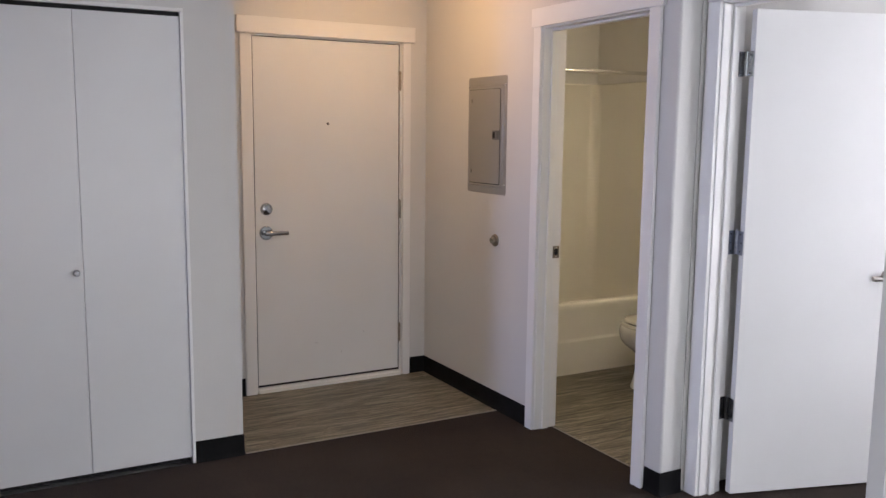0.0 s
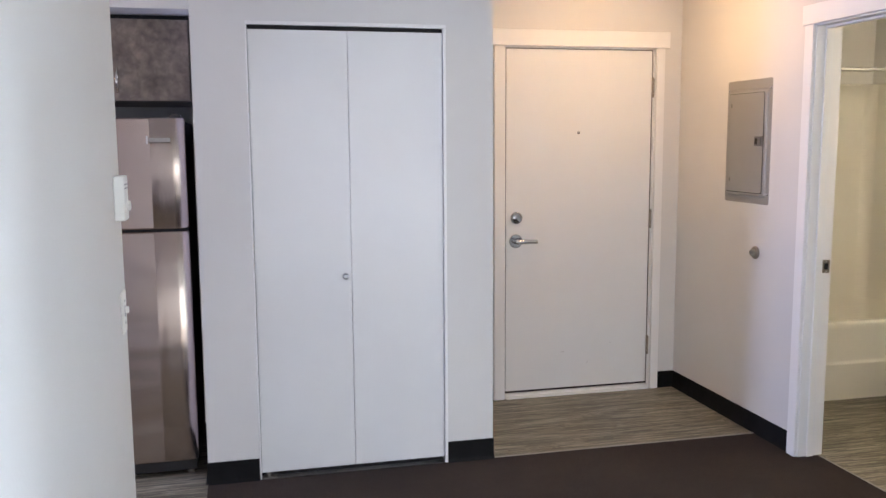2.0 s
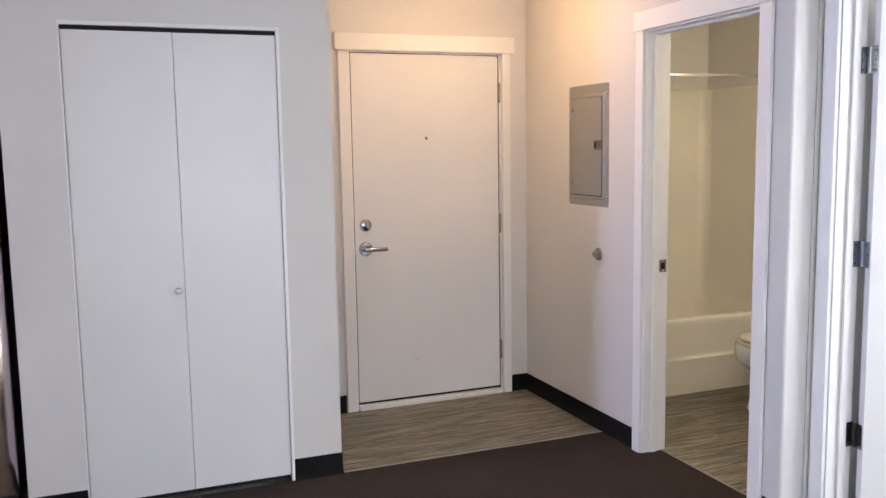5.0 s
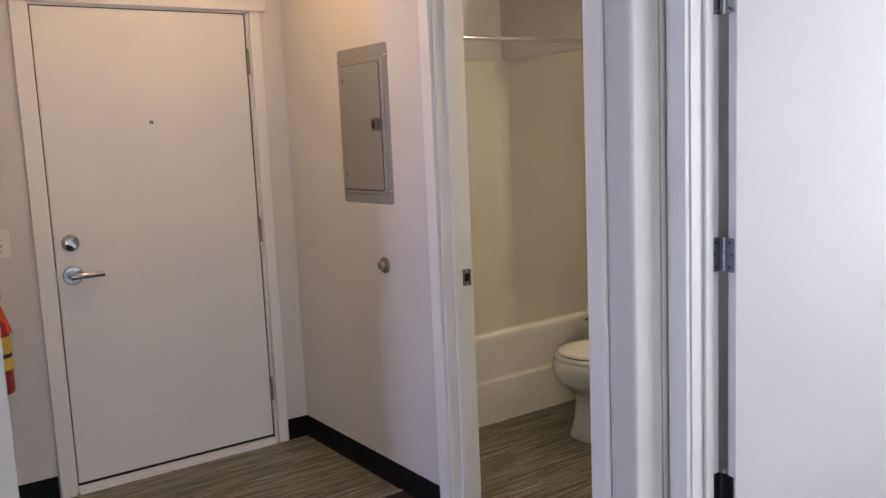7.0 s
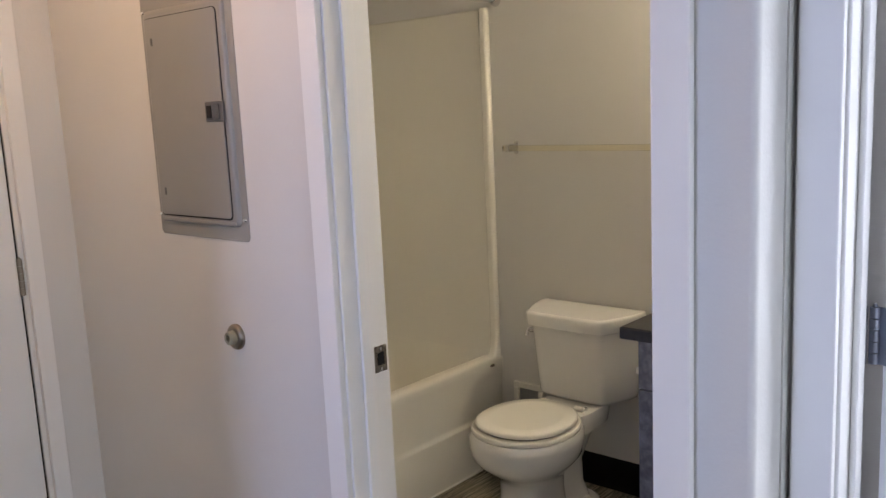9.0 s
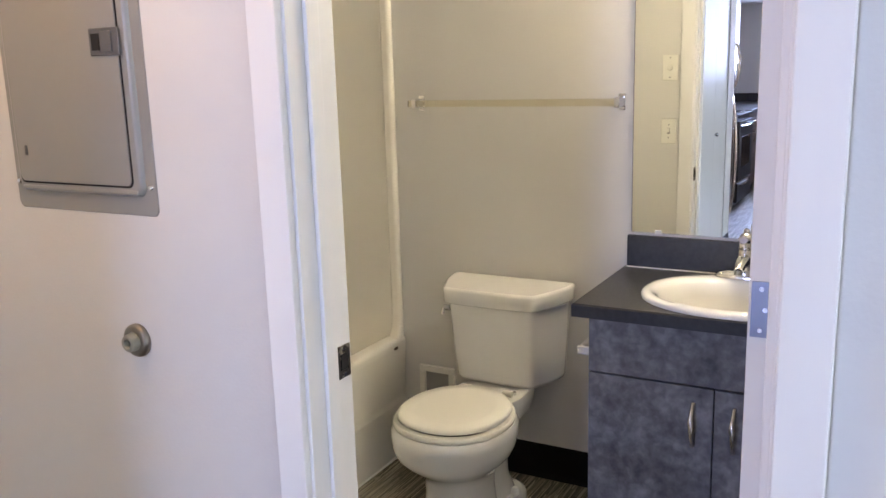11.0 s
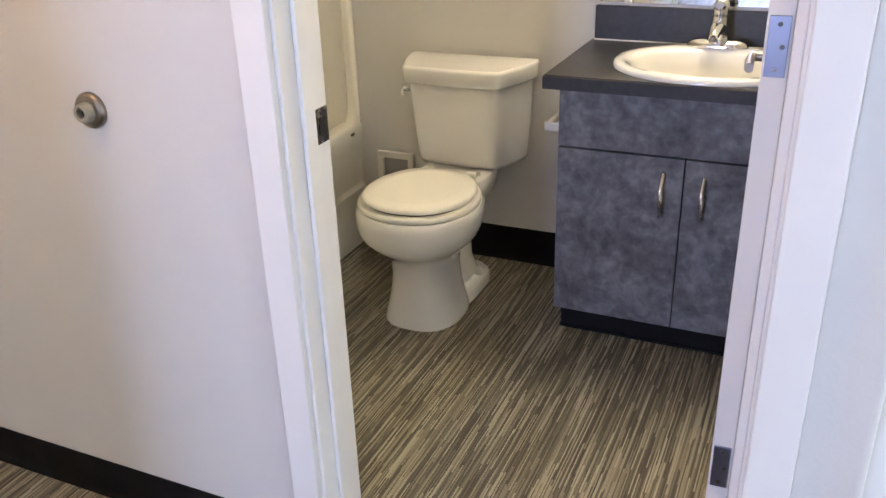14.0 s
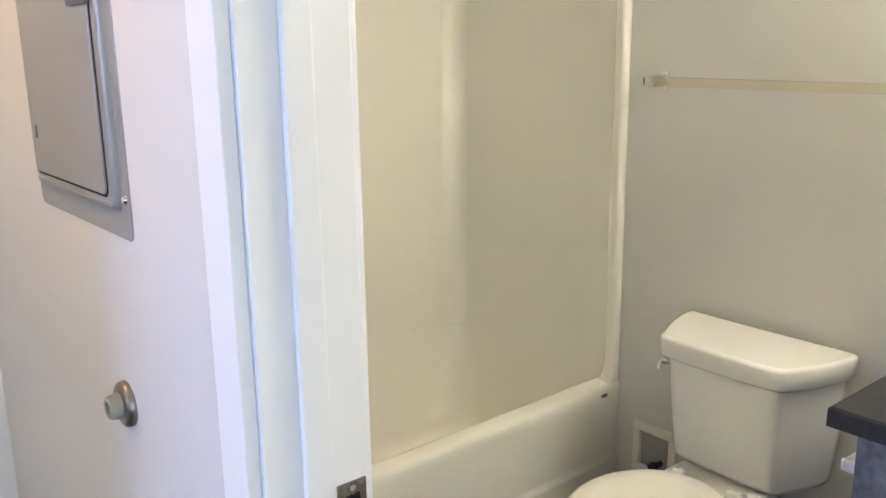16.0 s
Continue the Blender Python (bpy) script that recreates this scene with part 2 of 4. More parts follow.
BUMPERMETAL = mat("bronzed_satin_metal", (0.27, 0.235, 0.19), 0.36, metal=1, rvar=0.06, vscale=30)
BUMPERRUBBER = mat("tan_rubber", (0.30, 0.285, 0.22), 0.6, var=0.15, vscale=40)
RUBBER = mat("grey_rubber", (0.33, 0.31, 0.28), 0.7, var=0.15, vscale=40)
BRASSY = mat("worn_strike_steel", (0.33, 0.30, 0.25), 0.26, metal=1, rvar=0.1, vscale=30)
BLUESTEEL = mat("zinc_hinge_steel", (0.29, 0.31, 0.37), 0.35, metal=1, rvar=0.08, vscale=30)
MIRROR = mat("mirror_silver", (0.90, 0.92, 0.88), 0.0, metal=1)
ACRYLBAR = glass_material("clear_acrylic_bar", (0.95, 0.90, 0.74), 1.49, 0.08)
PANE = glass_material("window_glass", (0.97, 0.99, 0.98), 1.45)
BLIND = mat("blind_slat_paint", (0.82, 0.82, 0.80), 0.5, var=0.02, vscale=6)
LAMPGLASS = glow("lamp_glass", (1.0, 0.78, 0.5), 6.0)
GLASSDARK = mat("oven_glass", (0.01, 0.01, 0.012), 0.06)
SILVERMARK = mat("bright_mark", (0.75, 0.74, 0.72), 0.3, metal=0.7)
SCUFFPALE = mat("scuff_pale", (0.60, 0.58, 0.56), 0.6, var=0.15, vscale=60)
SCUFF = mat("scuff_grey", (0.33, 0.32, 0.31), 0.7)

# ---- mesh helpers ----


def boxes(*bs, bev=0.0, seg=2):
    """One bmesh of boxes (x0, x1, y0, y1, z0, z1), their edges rounded by bev."""
    bm = bmesh.new()
    for x0, x1, y0, y1, z0, z1 in bs:
        one = bmesh.ops.create_cube(bm, size=1)
        m = Matrix.Translation(((x0 + x1) / 2, (y0 + y1) / 2, (z0 + z1) / 2)) @ Matrix.Diagonal((abs(x1 - x0), abs(y1 - y0), abs(z1 - z0), 1))
        bmesh.ops.transform(bm, matrix=m, verts=one["verts"])
    if bev:
        bmesh.ops.bevel(bm, geom=bm.edges[:], offset=bev, segments=seg, affect="EDGES", profile=0.5, clamp_overlap=True)
    return bm


def rod(p0, p1, r, r2=None, n=20, bev=0.0, bm=None):
    """A round bar from p0 to p1."""
    bm = bm or bmesh.new()
    a, b = Vector(p0), Vector(p1)
    d = b - a
    m = Matrix.Translation((a + b) / 2) @ d.to_track_quat("Z", "Y").to_matrix().to_4x4()
    one = bmesh.ops.create_cone(bm, cap_ends=True, segments=n, radius1=r, radius2=r if r2 is None else r2, depth=d.length, matrix=m)
    if bev:
        vs = set(one["verts"])
        caps = [e for e in bm.edges if e.verts[0] in vs and e.verts[1] in vs and any(len(f.verts) > 4 for f in e.link_faces)]
        bmesh.ops.bevel(bm, geom=caps, offset=bev, segments=2, affect="EDGES", profile=0.5)
    return bm


def loft(rings, cap0=True, cap1=True, bm=None):
    """A skin over rings of equally many points."""
    bm = bm or bmesh.new()
    vs = [[bm.verts.new(p) for p in ring] for ring in rings]
    n = len(rings[0])
    for a, b in zip(vs, vs[1:]):
        for i in range(n):
            bm.faces.new((a[i], a[(i + 1) % n], b[(i + 1) % n], b[i]))
    if cap0:
        bm.faces.new(vs[0][::-1])
    if cap1:
        bm.faces.new(vs[-1])
    bmesh.ops.recalc_face_normals(bm, faces=bm.faces[:])
    return bm


def oval(cx, cy, z, ax, ay, n=40, p=2.0, squash=0.0):
    """A superellipse; squash > 0 narrows it towards +x."""
    pts = []
    for i in range(n):
        a = 2 * math.pi * i / n
        c, s = math.cos(a), math.sin(a)
        x = ax * math.copysign(abs(c) ** (2 / p), c)
        y = ay * math.copysign(abs(s) ** (2 / p), s) * (1 - squash * c)
        pts.append((cx + x, cy + y, z))
    return pts


def rounded(poly, times=3, cut=0.2):
    """Corner-cut smoothing of a closed polygon."""
    for _ in range(times):
        out = []
        for a, b in zip(poly, poly[1:] + poly[:1]):
            out.append((a[0] * (1 - cut) + b[0] * cut, a[1] * (1 - cut) + b[1] * cut))
            out.append((a[0] * cut + b[0] * (1 - cut), a[1] * cut + b[1] * (1 - cut)))
        poly = out
    return poly


def tube(points, r, n=12, bm=None, flat=1.0):
    """A bar swept along points; r may be (start, end)."""
    pts = [Vector(p) for p in points]
    rings = []
    up = Vector((0.13, 0.21, 0.97)).normalized()
    for i, p in enumerate(pts):
        d = (pts[min(i + 1, len(pts) - 1)] - pts[max(i - 1, 0)]).normalized()
        u = d.cross(up).normalized()
        w = d.cross(u).normalized()
        q = r[0] + (r[1] - r[0]) * i / (len(pts) - 1) if isinstance(r, tuple) else r
        rings.append([p + q * math.cos(2 * math.pi * k / n) * u + flat * q * math.sin(2 * math.pi * k / n) * w for k in range(n)])
    return loft(rings, bm=bm)


def rrect(a0, a1, b0, b1, r, n=5):
    """A rectangle with rounded corners, as (a, b) pairs."""
    out = []
    for ca, cb, q in ((a1 - r, b1 - r, 0), (a0 + r, b1 - r, 1), (a0 + r, b0 + r, 2), (a1 - r, b0 + r, 3)):
        out += [(ca + r * math.cos((q + k / n) * math.pi / 2), cb + r * math.sin((q + k / n) * math.pi / 2)) for k in range(n + 1)]
    return out


def plate_x(levels, y0, y1, z0, z1, r):
    """A plate that lies across x: levels of (x, inset), with rounded corners of radius r."""
    return loft([[(x, a, b) for a, b in rrect(y0 + i, y1 - i, z0 + i, z1 - i, r)] for x, i in levels])


def arc(p0, p1, p2, n=12):
    """Points on the curve from p0 to p2 that is pulled towards p1."""
    a, b, c = Vector(p0), Vector(p1), Vector(p2)
    return [(1 - t) ** 2 * a + 2 * t * (1 - t) * b + t * t * c for t in (i / n for i in range(n + 1))]


def finish(bm, m, name, sharp=38):
    bmesh.ops.remove_doubles(bm, verts=bm.verts[:], dist=1e-6)
    bm.normal_update()
    for e in bm.edges:
        if len(e.link_faces) == 2:
            e.smooth = e.calc_face_angle(0) < radians(sharp)
    for f in bm.faces:
        f.smooth = not (max(abs(f.normal.x), abs(f.normal.y), abs(f.normal.z)) > 0.9999 and f.calc_area() > 1e-4)
    me = bpy.data.meshes.new(name)
    bm.to_mesh(me)
    bm.free()
    me.materials.append(m)
    return me


def part(name, bm, m, parent, label="", sharp=38):
    """A bmesh in the parent's own coordinates, linked as one mesh under it."""
    ob = new(name, finish(bm, m, name, sharp))
    ob.parent = parent
    if label:
        ob["label"] = label
    return ob


def thing(name, at, label, category, rz=0.0, group="", kind=""):
    ob = new(name)
    ob.matrix_world = pose(*at, 0, 0, rz)
    ob.empty_display_size = 0.1
    return tagged(ob, label, category, group, kind)


def solid(name, bm, m, label, category="", kind="structure", sharp=38):
    return tagged(new(name, finish(bm, m, name, sharp)), label, category, "", kind)


# ---- setting ----
H = 2.42
XR, XB = 2.775, 2.895           # hall's right wall and its bathroom face
XK = 4.318                      # back wall of the bathroom
YC, YE = 4.115, 5.02            # closet front, entry wall
YR = 2.83                       # end of the hall's right wall
XW, XW2 = 2.930, 3.045           # living room's right wall
solid("floor", boxes((-4.7, 6.2, -1.8, 5.6, -0.25, -0.021)), SCUFF, "concrete slab under the floor finishes", "floor")
solid("floor_carpet", boxes((-0.15, XR, -1.5, 2.76, -0.02, 0.0), (-0.018, XR, 2.76, YC, -0.02, 0.0), (XR, 2.883, 2.83, 3.78, -0.02, 0.0), (XR, 6.0, -1.5, YR, -0.02, 0.0)), CARPET, "dark brown loop pile carpet of the hall", "carpet")
solid("floor_vinyl_entry", boxes((1.329, XR, YC + 0.012, YE + 0.12, -0.02, 0.0)), VINYL, "taupe streaked sheet vinyl at the entry", "vinyl floor")
solid("floor_vinyl_bathroom", boxes((2.891, XK, 2.90, 5.26, -0.02, 0.0)), VINYL, "taupe streaked sheet vinyl of the bathroom", "vinyl floor")
solid("floor_vinyl_kitchen", boxes((-4.42, -0.155, 1.9, YE, -0.02, 0.0), (-0.155, -0.0185, 2.7605, YE, -0.02, 0.0)), VINYL, "taupe streaked sheet vinyl of the kitchen", "vinyl floor")
solid("trim_entry_edge", boxes((1.331, XR, YC, YC + 0.012, -0.01, 0.003), bev=0.001), RUBBER, "thin pale edge strip between carpet and vinyl", "threshold strip")
solid("trim_bathroom_edge", boxes((2.883, 2.891, 3.0, 3.76, -0.01, 0.003), bev=0.001), RUBBER, "thin pale edge strip in the bathroom doorway", "threshold strip")
solid("ceiling", boxes((-4.7, 6.2, -1.8, 5.6, H, H + 0.15)), CEIL, "white painted textured ceiling", "ceiling")

solid("wall_entry", boxes((1.229, 1.655, YE, YE + 0.15, 0, H), (2.615, XR, YE, YE + 0.15, 0, H), (1.655, 2.615, YE, YE + 0.15, 2.09, H)), WALL, "pale grey painted wall around the entry door", "wall")
solid("wall_closet", boxes((-0.015, 0.222, YC, YC + 0.11, 0, H), (1.090, 1.329, YC, YC + 0.11, 0, H), (0.222, 1.090, YC, YC + 0.11, 2.048, H),
                           (1.229, 1.329, YC + 0.11, YE, 0, H), (-0.015, 0.085, YC + 0.11, YE, 0, H)), WALL, "pale grey painted wall around the closet", "wall")
solid("wall_hall_right", boxes((XR, XB, 3.78, 5.26, 0, H), (XR, XB, 2.98, 3.78, 2.072, H)), WALL, "pale painted wall with the bathroom doorway", "wall")
solid("wall_hall_end", boxes((XR, XB, YR, 2.98, 0, H), bev=0.012, seg=4), WALL, "pale painted wall end with rounded corners beside the bathroom doorway", "wall")
solid("wall_bathroom_south", boxes((XB, XK + 0.12, YR, 2.90, 0, H)), WALL, "painted wall between bathroom and bedroom", "wall")
solid("wall_bathroom_back", boxes((XK, XK + 0.12, 2.90, 5.26, 0, H)), WALL, "painted bathroom wall behind the toilet", "wall")
solid("wall_bathroom_north", boxes((XR, XK + 0.12, 5.26, 5.38, 0, H)), WALL, "painted wall behind the bathtub", "wall")
solid("wall_bedroom_doorway", boxes((XW, XW2, 2.7625, YR, 0, H), (XW, XW2, 0.18, 1.952, 0, H), (XW, XW2, 1.952, 2.7625, 2.085, H)), WALL, "painted wall with the bedroom doorway", "wall")
solid("wall_left", boxes((-0.27, -0.15, -1.5, 2.76, 0, H), bev=0.003), WALL, "pale painted wall that ends at the kitchen", "wall")
solid("wall_kitchen_back", boxes((-4.54, -0.015, YE, YE + 0.15, 0, H), (-0.015, 1.229, YE, YE + 0.15, 0, H)), WALL, "painted back wall of kitchen and closet", "wall")
solid("wall_kitchen_window", boxes((-4.54, -4.42, 1.9, 3.42, 0, H), (-4.54, -4.42, 4.43, YE, 0, H), (-4.54, -4.42, 3.42, 4.43, 0, 1.24), (-4.54, -4.42, 3.42, 4.43, 2.16, H)), WALL, "painted kitchen wall with a window", "wall")
solid("wall_kitchen_south", boxes((-4.54, -0.27, 1.78, 1.9, 0, H)), WALL, "plain painted kitchen wall", "wall")
solid("wall_living_window", boxes((-0.27, 0.2, -1.62, -1.5, 0, H), (2.5, 6.12, -1.62, -1.5, 0, H), (0.2, 2.5, -1.62, -1.5, 0, 0.15), (0.2, 2.5, -1.62, -1.5, 2.2, H)), WALL, "plain painted wall with the living room window", "wall")
# Unseen wall, added to hold the side window.
solid("wall_east", boxes((6.0, 6.12, -1.5, -1.35, 0, H), (6.0, 6.12, 0.05, 0.3, 0, H), (6.0, 6.12, -1.35, 0.05, 0, 0.4), (6.0, 6.12, -1.35, 0.05, 2.15, H)), WALL, "unseen outer wall added with the side window", "wall")
# Unseen wall, set close so the window light falls steeper on the door leaf.
solid("wall_bedroom_east", boxes((4.75, 4.87, 0.3, 0.5, 0, H), (4.75, 4.87, 1.46, YR + 0.12, 0, H), (4.75, 4.87, 0.5, 1.46, 0, 0.6), (4.75, 4.87, 0.5, 1.46, 2.15, H)), WALL, "unseen bedroom wall placed for the angle of its window light", "wall")
solid("wall_bedroom_south", boxes((XW2, 6.0, 0.18, 0.3, 0, H)), WALL, "plain painted bedroom wall", "wall")
solid("wall_bedroom_north", boxes((XK + 0.12, 4.75, YR, YR + 0.12, 0, H)), WALL, "plain painted bedroom wall", "wall")
solid("soffit", boxes((-4.42, -0.017, YC + 0.004, YE, 2.105, H)), WALL, "painted soffit above the kitchen cabinets", "soffit")


def cove_base(name, runs, h=0.102):
    """Black rubber wall base with a small toe, along runs (x0, x1, y0, y1, toe axis, toe sign)."""
    bm = bmesh.new()
    for x0, x1, y0, y1, ax, sg in runs:
        toe = 0.010
        lo = [x0, x1, y0, y1]
        prof = ((0.0, 0.0), (toe + 0.003, 0.0), (toe - 0.002, 0.006), (0.005, 0.022), (0.0035, h - 0.002), (0.0, h))
        rings = []
        ends = (lo[2], lo[3]) if ax == "x" else (lo[0], lo[1])
        for e in ends:
            rings.append([(lo[0] + sg * d, e, z) if ax == "x" else (e, lo[2] + sg * d, z) for d, z in prof])
        loft(rings, bm=bm)
    return solid(name, bm, BASE, "black rubber cove base along the wall", "baseboard", sharp=30)


cove_base("baseboard_closet", [(-0.015, 0.214, YC, YC, "y", -1), (1.104, 1.332, YC, YC, "y", -1), (1.329, 1.329, YC - 0.003, YE, "x", 1), (-0.015, -0.015, YC - 0.003, YE, "x", -1)])
cove_base("baseboard_entry", [(1.332, 1.597, YE, YE, "y", -1), (2.668, XR, YE, YE, "y", -1)])
cove_base("baseboard_hall", [(XR, XR, 3.828, YE, "x", -1), (XR, XR, YR - 0.003, 2.925, "x", -1), (XR - 0.003, XB, YR, YR, "y", -1)])
cove_base("baseboard_bathroom", [(XK, XK, 3.64, 4.51, "x", -1), (XB, XB, 3.84, 4.51, "x", 1), (2.9, XK, 2.90, 2.90, "y", 1)], 0.128)
cove_base("baseboard_living", [(-0.15, -0.15, -1.5, 2.76, "x", 1), (XW, XW, 0.18, 1.85, "x", -1)])

# ---- entry door ----


def butt_hinge(parent, at, m=NICKEL, h=0.1):
    """A barrel of five knuckles with a pin."""
    x, y, z = at
    bm = bmesh.new()
    for k in range(5):
        z0 = z - h / 2 + k * h / 5
        rod((x, y, z0 + 0.0008), (x, y, z0 + h / 5 - 0.0008), 0.0085, n=14, bm=bm)
    rod((x, y, z + h / 2), (x, y, z + h / 2 + 0.005), 0.0045, 0.003, n=12, bm=bm)
    return part("hinge", bm, m, parent, "metal butt hinge")


def entry_door():
    d = thing("door_1", (1.68, 5.033, 0.0), "closed white flush entry door with lever handle and deadbolt", "door", kind="structure")
    W = 0.912
    part("slab", boxes((0, W, 0.0, 0.045, 0.0415, 2.066), bev=0.002), DOOR, d)
    part("weatherstrip", boxes((0.0, W, 0.004, 0.04, 0.029, 0.041)), GAPBLACK, d, "black door sweep")
    part("sill", boxes((-0.005, W + 0.005, -0.020, 0.11, 0.0, 0.0285), (-0.005, W + 0.005, -0.036, -0.019, 0.0, 0.014), bev=0.003), TRIM, d, "pale sill under the door")
    part("jamb", boxes((-0.025, -0.006, -0.006, 0.13, 0.0, 2.09), (W + 0.006, W + 0.025, -0.006, 0.13, 0.0, 2.09), (-0.025, W + 0.025, -0.006, 0.13, 2.070, 2.09)), TRIM, d)
    part("side_seal", boxes((-0.0056, -0.0004, 0.003, 0.044, 0.018, 2.066), (W + 0.0004, W + 0.0056, 0.003, 0.044, 0.018, 2.066), (-0.0056, W + 0.0056, 0.003, 0.044, 2.0664, 2.0697)), GAPBLACK, d, "dark seal around the slab")
    # Black sheet behind the slab gives the door gap its shade.
    part("gap", boxes((-0.0045, W + 0.0045, 0.046, 0.06, 0.018, 2.071)), GAPBLACK, d, "black sheet painting the shade behind the slab")
    casing = part("casing", boxes((-0.080, -0.016, -0.033, -0.0135, 0, 2.078), (W + 0.016, W + 0.068, -0.033, -0.0135, 0, 2.078), bev=0.003), TRIM, d)
    part("head_casing", boxes((-0.098, W + 0.096, -0.038, -0.0135, 2.079, 2.172), bev=0.003), TRIM, casing)
    for z in (1.848, 1.062, 0.276):
        butt_hinge(d, (W + 0.003, -0.010, z), BUMPERMETAL, h=0.115)
    rose = part("lever_rose", rod((0.061, 0.0, 0.951), (0.061, -0.013, 0.951), 0.042, 0.038, n=32, bev=0.002), HARDWARE, d, "round chrome lever rose")
    bm = rod((0.061, -0.010, 0.951), (0.061, -0.050, 0.951), 0.017, 0.015)
    tube([(0.046, -0.050, 0.951), (0.060, -0.053, 0.952), (0.10, -0.054, 0.952), (0.150, -0.052, 0.951), (0.178, -0.050, 0.950)], (0.0135, 0.0100), bm=bm, flat=1.15)
    part("lever", bm, HARDWARE, rose, "chrome door lever")
    bolt = part("deadbolt", loft([[(0.064 + r * math.cos(a), -d, 1.089 + r * math.sin(a)) for a in (k * math.pi / 16 for k in range(32))] for d, r in ((0.0, 0.036), (0.006, 0.0355), (0.011, 0.031), (0.014, 0.022), (0.0155, 0.010))]), HARDWARE, d, "round chrome deadbolt")
    part("thumb_turn", loft([[(x, y, z) for x, z in ((0.046, 1.102), (0.055, 1.110), (0.082, 1.076), (0.073, 1.068))] for y in (-0.013, -0.033)]), HARDWARE, bolt)
    part("peephole", rod((0.447, 0.0, 1.584), (0.447, -0.004, 1.584), 0.008, n=18, bev=0.001), DARKMETAL, d, "small dark peephole")
    part("peephole_lens", rod((0.447, -0.003, 1.584), (0.447, -0.0052, 1.584), 0.0035, n=14), CHROME, d)
    part("latch_strike", boxes((-0.006, -0.003, -0.004, 0.02, 0.92, 0.98)), BRASSY, d, "brass latch strike")
    for x, z, w, h in ((0.668, 0.300, 0.007, 0.006), (0.350, 0.262, 0.022, 0.004), (0.52, 0.185, 0.005, 0.012), (0.235, 0.41, 0.004, 0.004)):
        part("scuff", boxes((x, x + w, -0.0004, 0.0, z, z + h)), SCUFFPALE, d, "small grey scuff")
    return d


entry_door()

# ---- closet ----


def closet():
    d = thing("door_2", (0.222, YC, 0.0), "closed pale grey bifold closet doors with one small knob", "closet door", kind="structure")
    W = 0.868
    part("jamb", boxes((-0.007, 0.0, -0.003, 0.10, 0, 2.048), (W, W + 0.014, -0.005, 0.10, 0, 2.048), (-0.007, W + 0.014, -0.005, 0.10, 2.0485, 2.064), bev=0.002), TRIM, d, "thin white metal edge around the opening")
    # Track is near-black, to paint the shade in the gap above the leaves.
    part("track", boxes((0.001, W - 0.001, 0.008, 0.05, 2.0305, 2.0478)), GAPBLACK, d, "bifold track blackened like the shaded gap")
    for x0, x1 in ((0.002, W / 2 - 0.0008), (W / 2 + 0.0008, W - 0.002)):
        leaf = part("leaf", boxes((x0, x1, 0.004, 0.036, 0.030, 2.029), bev=0.0015), BIFOLD, d)
        if x0 < 0.1:
            bm = rod((x1 - 0.028, 0.004, 0.932), (x1 - 0.028, -0.004, 0.932), 0.007)
            rod((x1 - 0.028, -0.004, 0.932), (x1 - 0.028, -0.020, 0.932), 0.016, 0.013, n=24, bev=0.003, bm=bm)
            part("knob", bm, HARDWARE, leaf, "small round satin knob")
    part("pivot", boxes((0.01, 0.07, 0.0, 0.05, 0.0, 0.006), (0.025, 0.04, 0.018, 0.03, 0.0, 0.030), bev=0.001), NICKEL, d, "metal floor pivot")
    # Black sheet right behind the leaves stands in for the dark inside.
    part("closet_shade_sheet", boxes((0.001, W - 0.001, 0.040, 0.046, 0.001, 2.029)), GAPBLACK, d, "black sheet standing in for closet shade")


closet()

# ---- breaker panel, wall bumper ----


def breaker_panel():
    y0, y1, z0, z1 = 4.087, 4.490, 1.206, 1.847
    p = thing("breaker_panel", (XR + 0.004, (y0 + y1) / 2, z0), "grey steel electrical breaker panel set in the wall", "electrical panel")
    w, h = y1 - y0, z1 - z0
    hw = w / 2
    part("cover", plate_x(((0.002, 0), (-0.0045, 0), (-0.006, 0.0015)), -hw, hw, 0, h, 0.014), PANELGREY, p)
    part("raised_field", plate_x(((-0.005, 0), (-0.010, 0.003), (-0.013, 0.006), (-0.014, 0.010)), -hw + 0.026, hw - 0.016, 0.036, h - 0.048, 0.016), PANELGREY, p)
    part("bottom_rib", boxes((-0.0165, -0.006, -hw + 0.04, hw - 0.03, 0.040, 0.050), bev=0.004), PANELGREY, p)
    # Black plate under the door paints the shade of the slit.
    part("door_gap", plate_x(((-0.010, 0), (-0.0147, 0)), -hw + 0.0495, hw - 0.0275, 0.0535, h - 0.068, 0.014), GAPBLACK, p, "dark slit around the door")
    dr = part("panel_door", plate_x(((-0.012, 0), (-0.0162, 0), (-0.017, 0.001)), -hw + 0.0535, hw - 0.030, 0.0575, h - 0.070, 0.012), PANELGREY, p)
    part("latch", boxes((-0.021, -0.016, -hw + 0.044, -hw + 0.122, 0.298, 0.348), bev=0.003), LATCHGREY, dr, "dark sliding latch")
    part("latch_slot", boxes((-0.0225, -0.0205, -hw + 0.094, -hw + 0.114, 0.308, 0.338)), GAPBLACK, dr)
    part("latch_tab", boxes((-0.0245, -0.0205, -hw + 0.060, -hw + 0.088, 0.304, 0.342), bev=0.002), LATCHGREY, dr)
    for y in (-hw + 0.014, hw - 0.010):
        for z in (0.055, h - 0.05):
            part("screw", rod((-0.006, y, z), (-0.010, y, z), 0.006, 0.004, n=14), CHROME, p, "bright cover screw")
    for z in (0.12, h - 0.13):
        part("door_rivet", boxes((-0.019, -0.016, hw - 0.062, hw - 0.054, z - 0.010, z + 0.010), bev=0.002), LATCHGREY, dr)


breaker_panel()


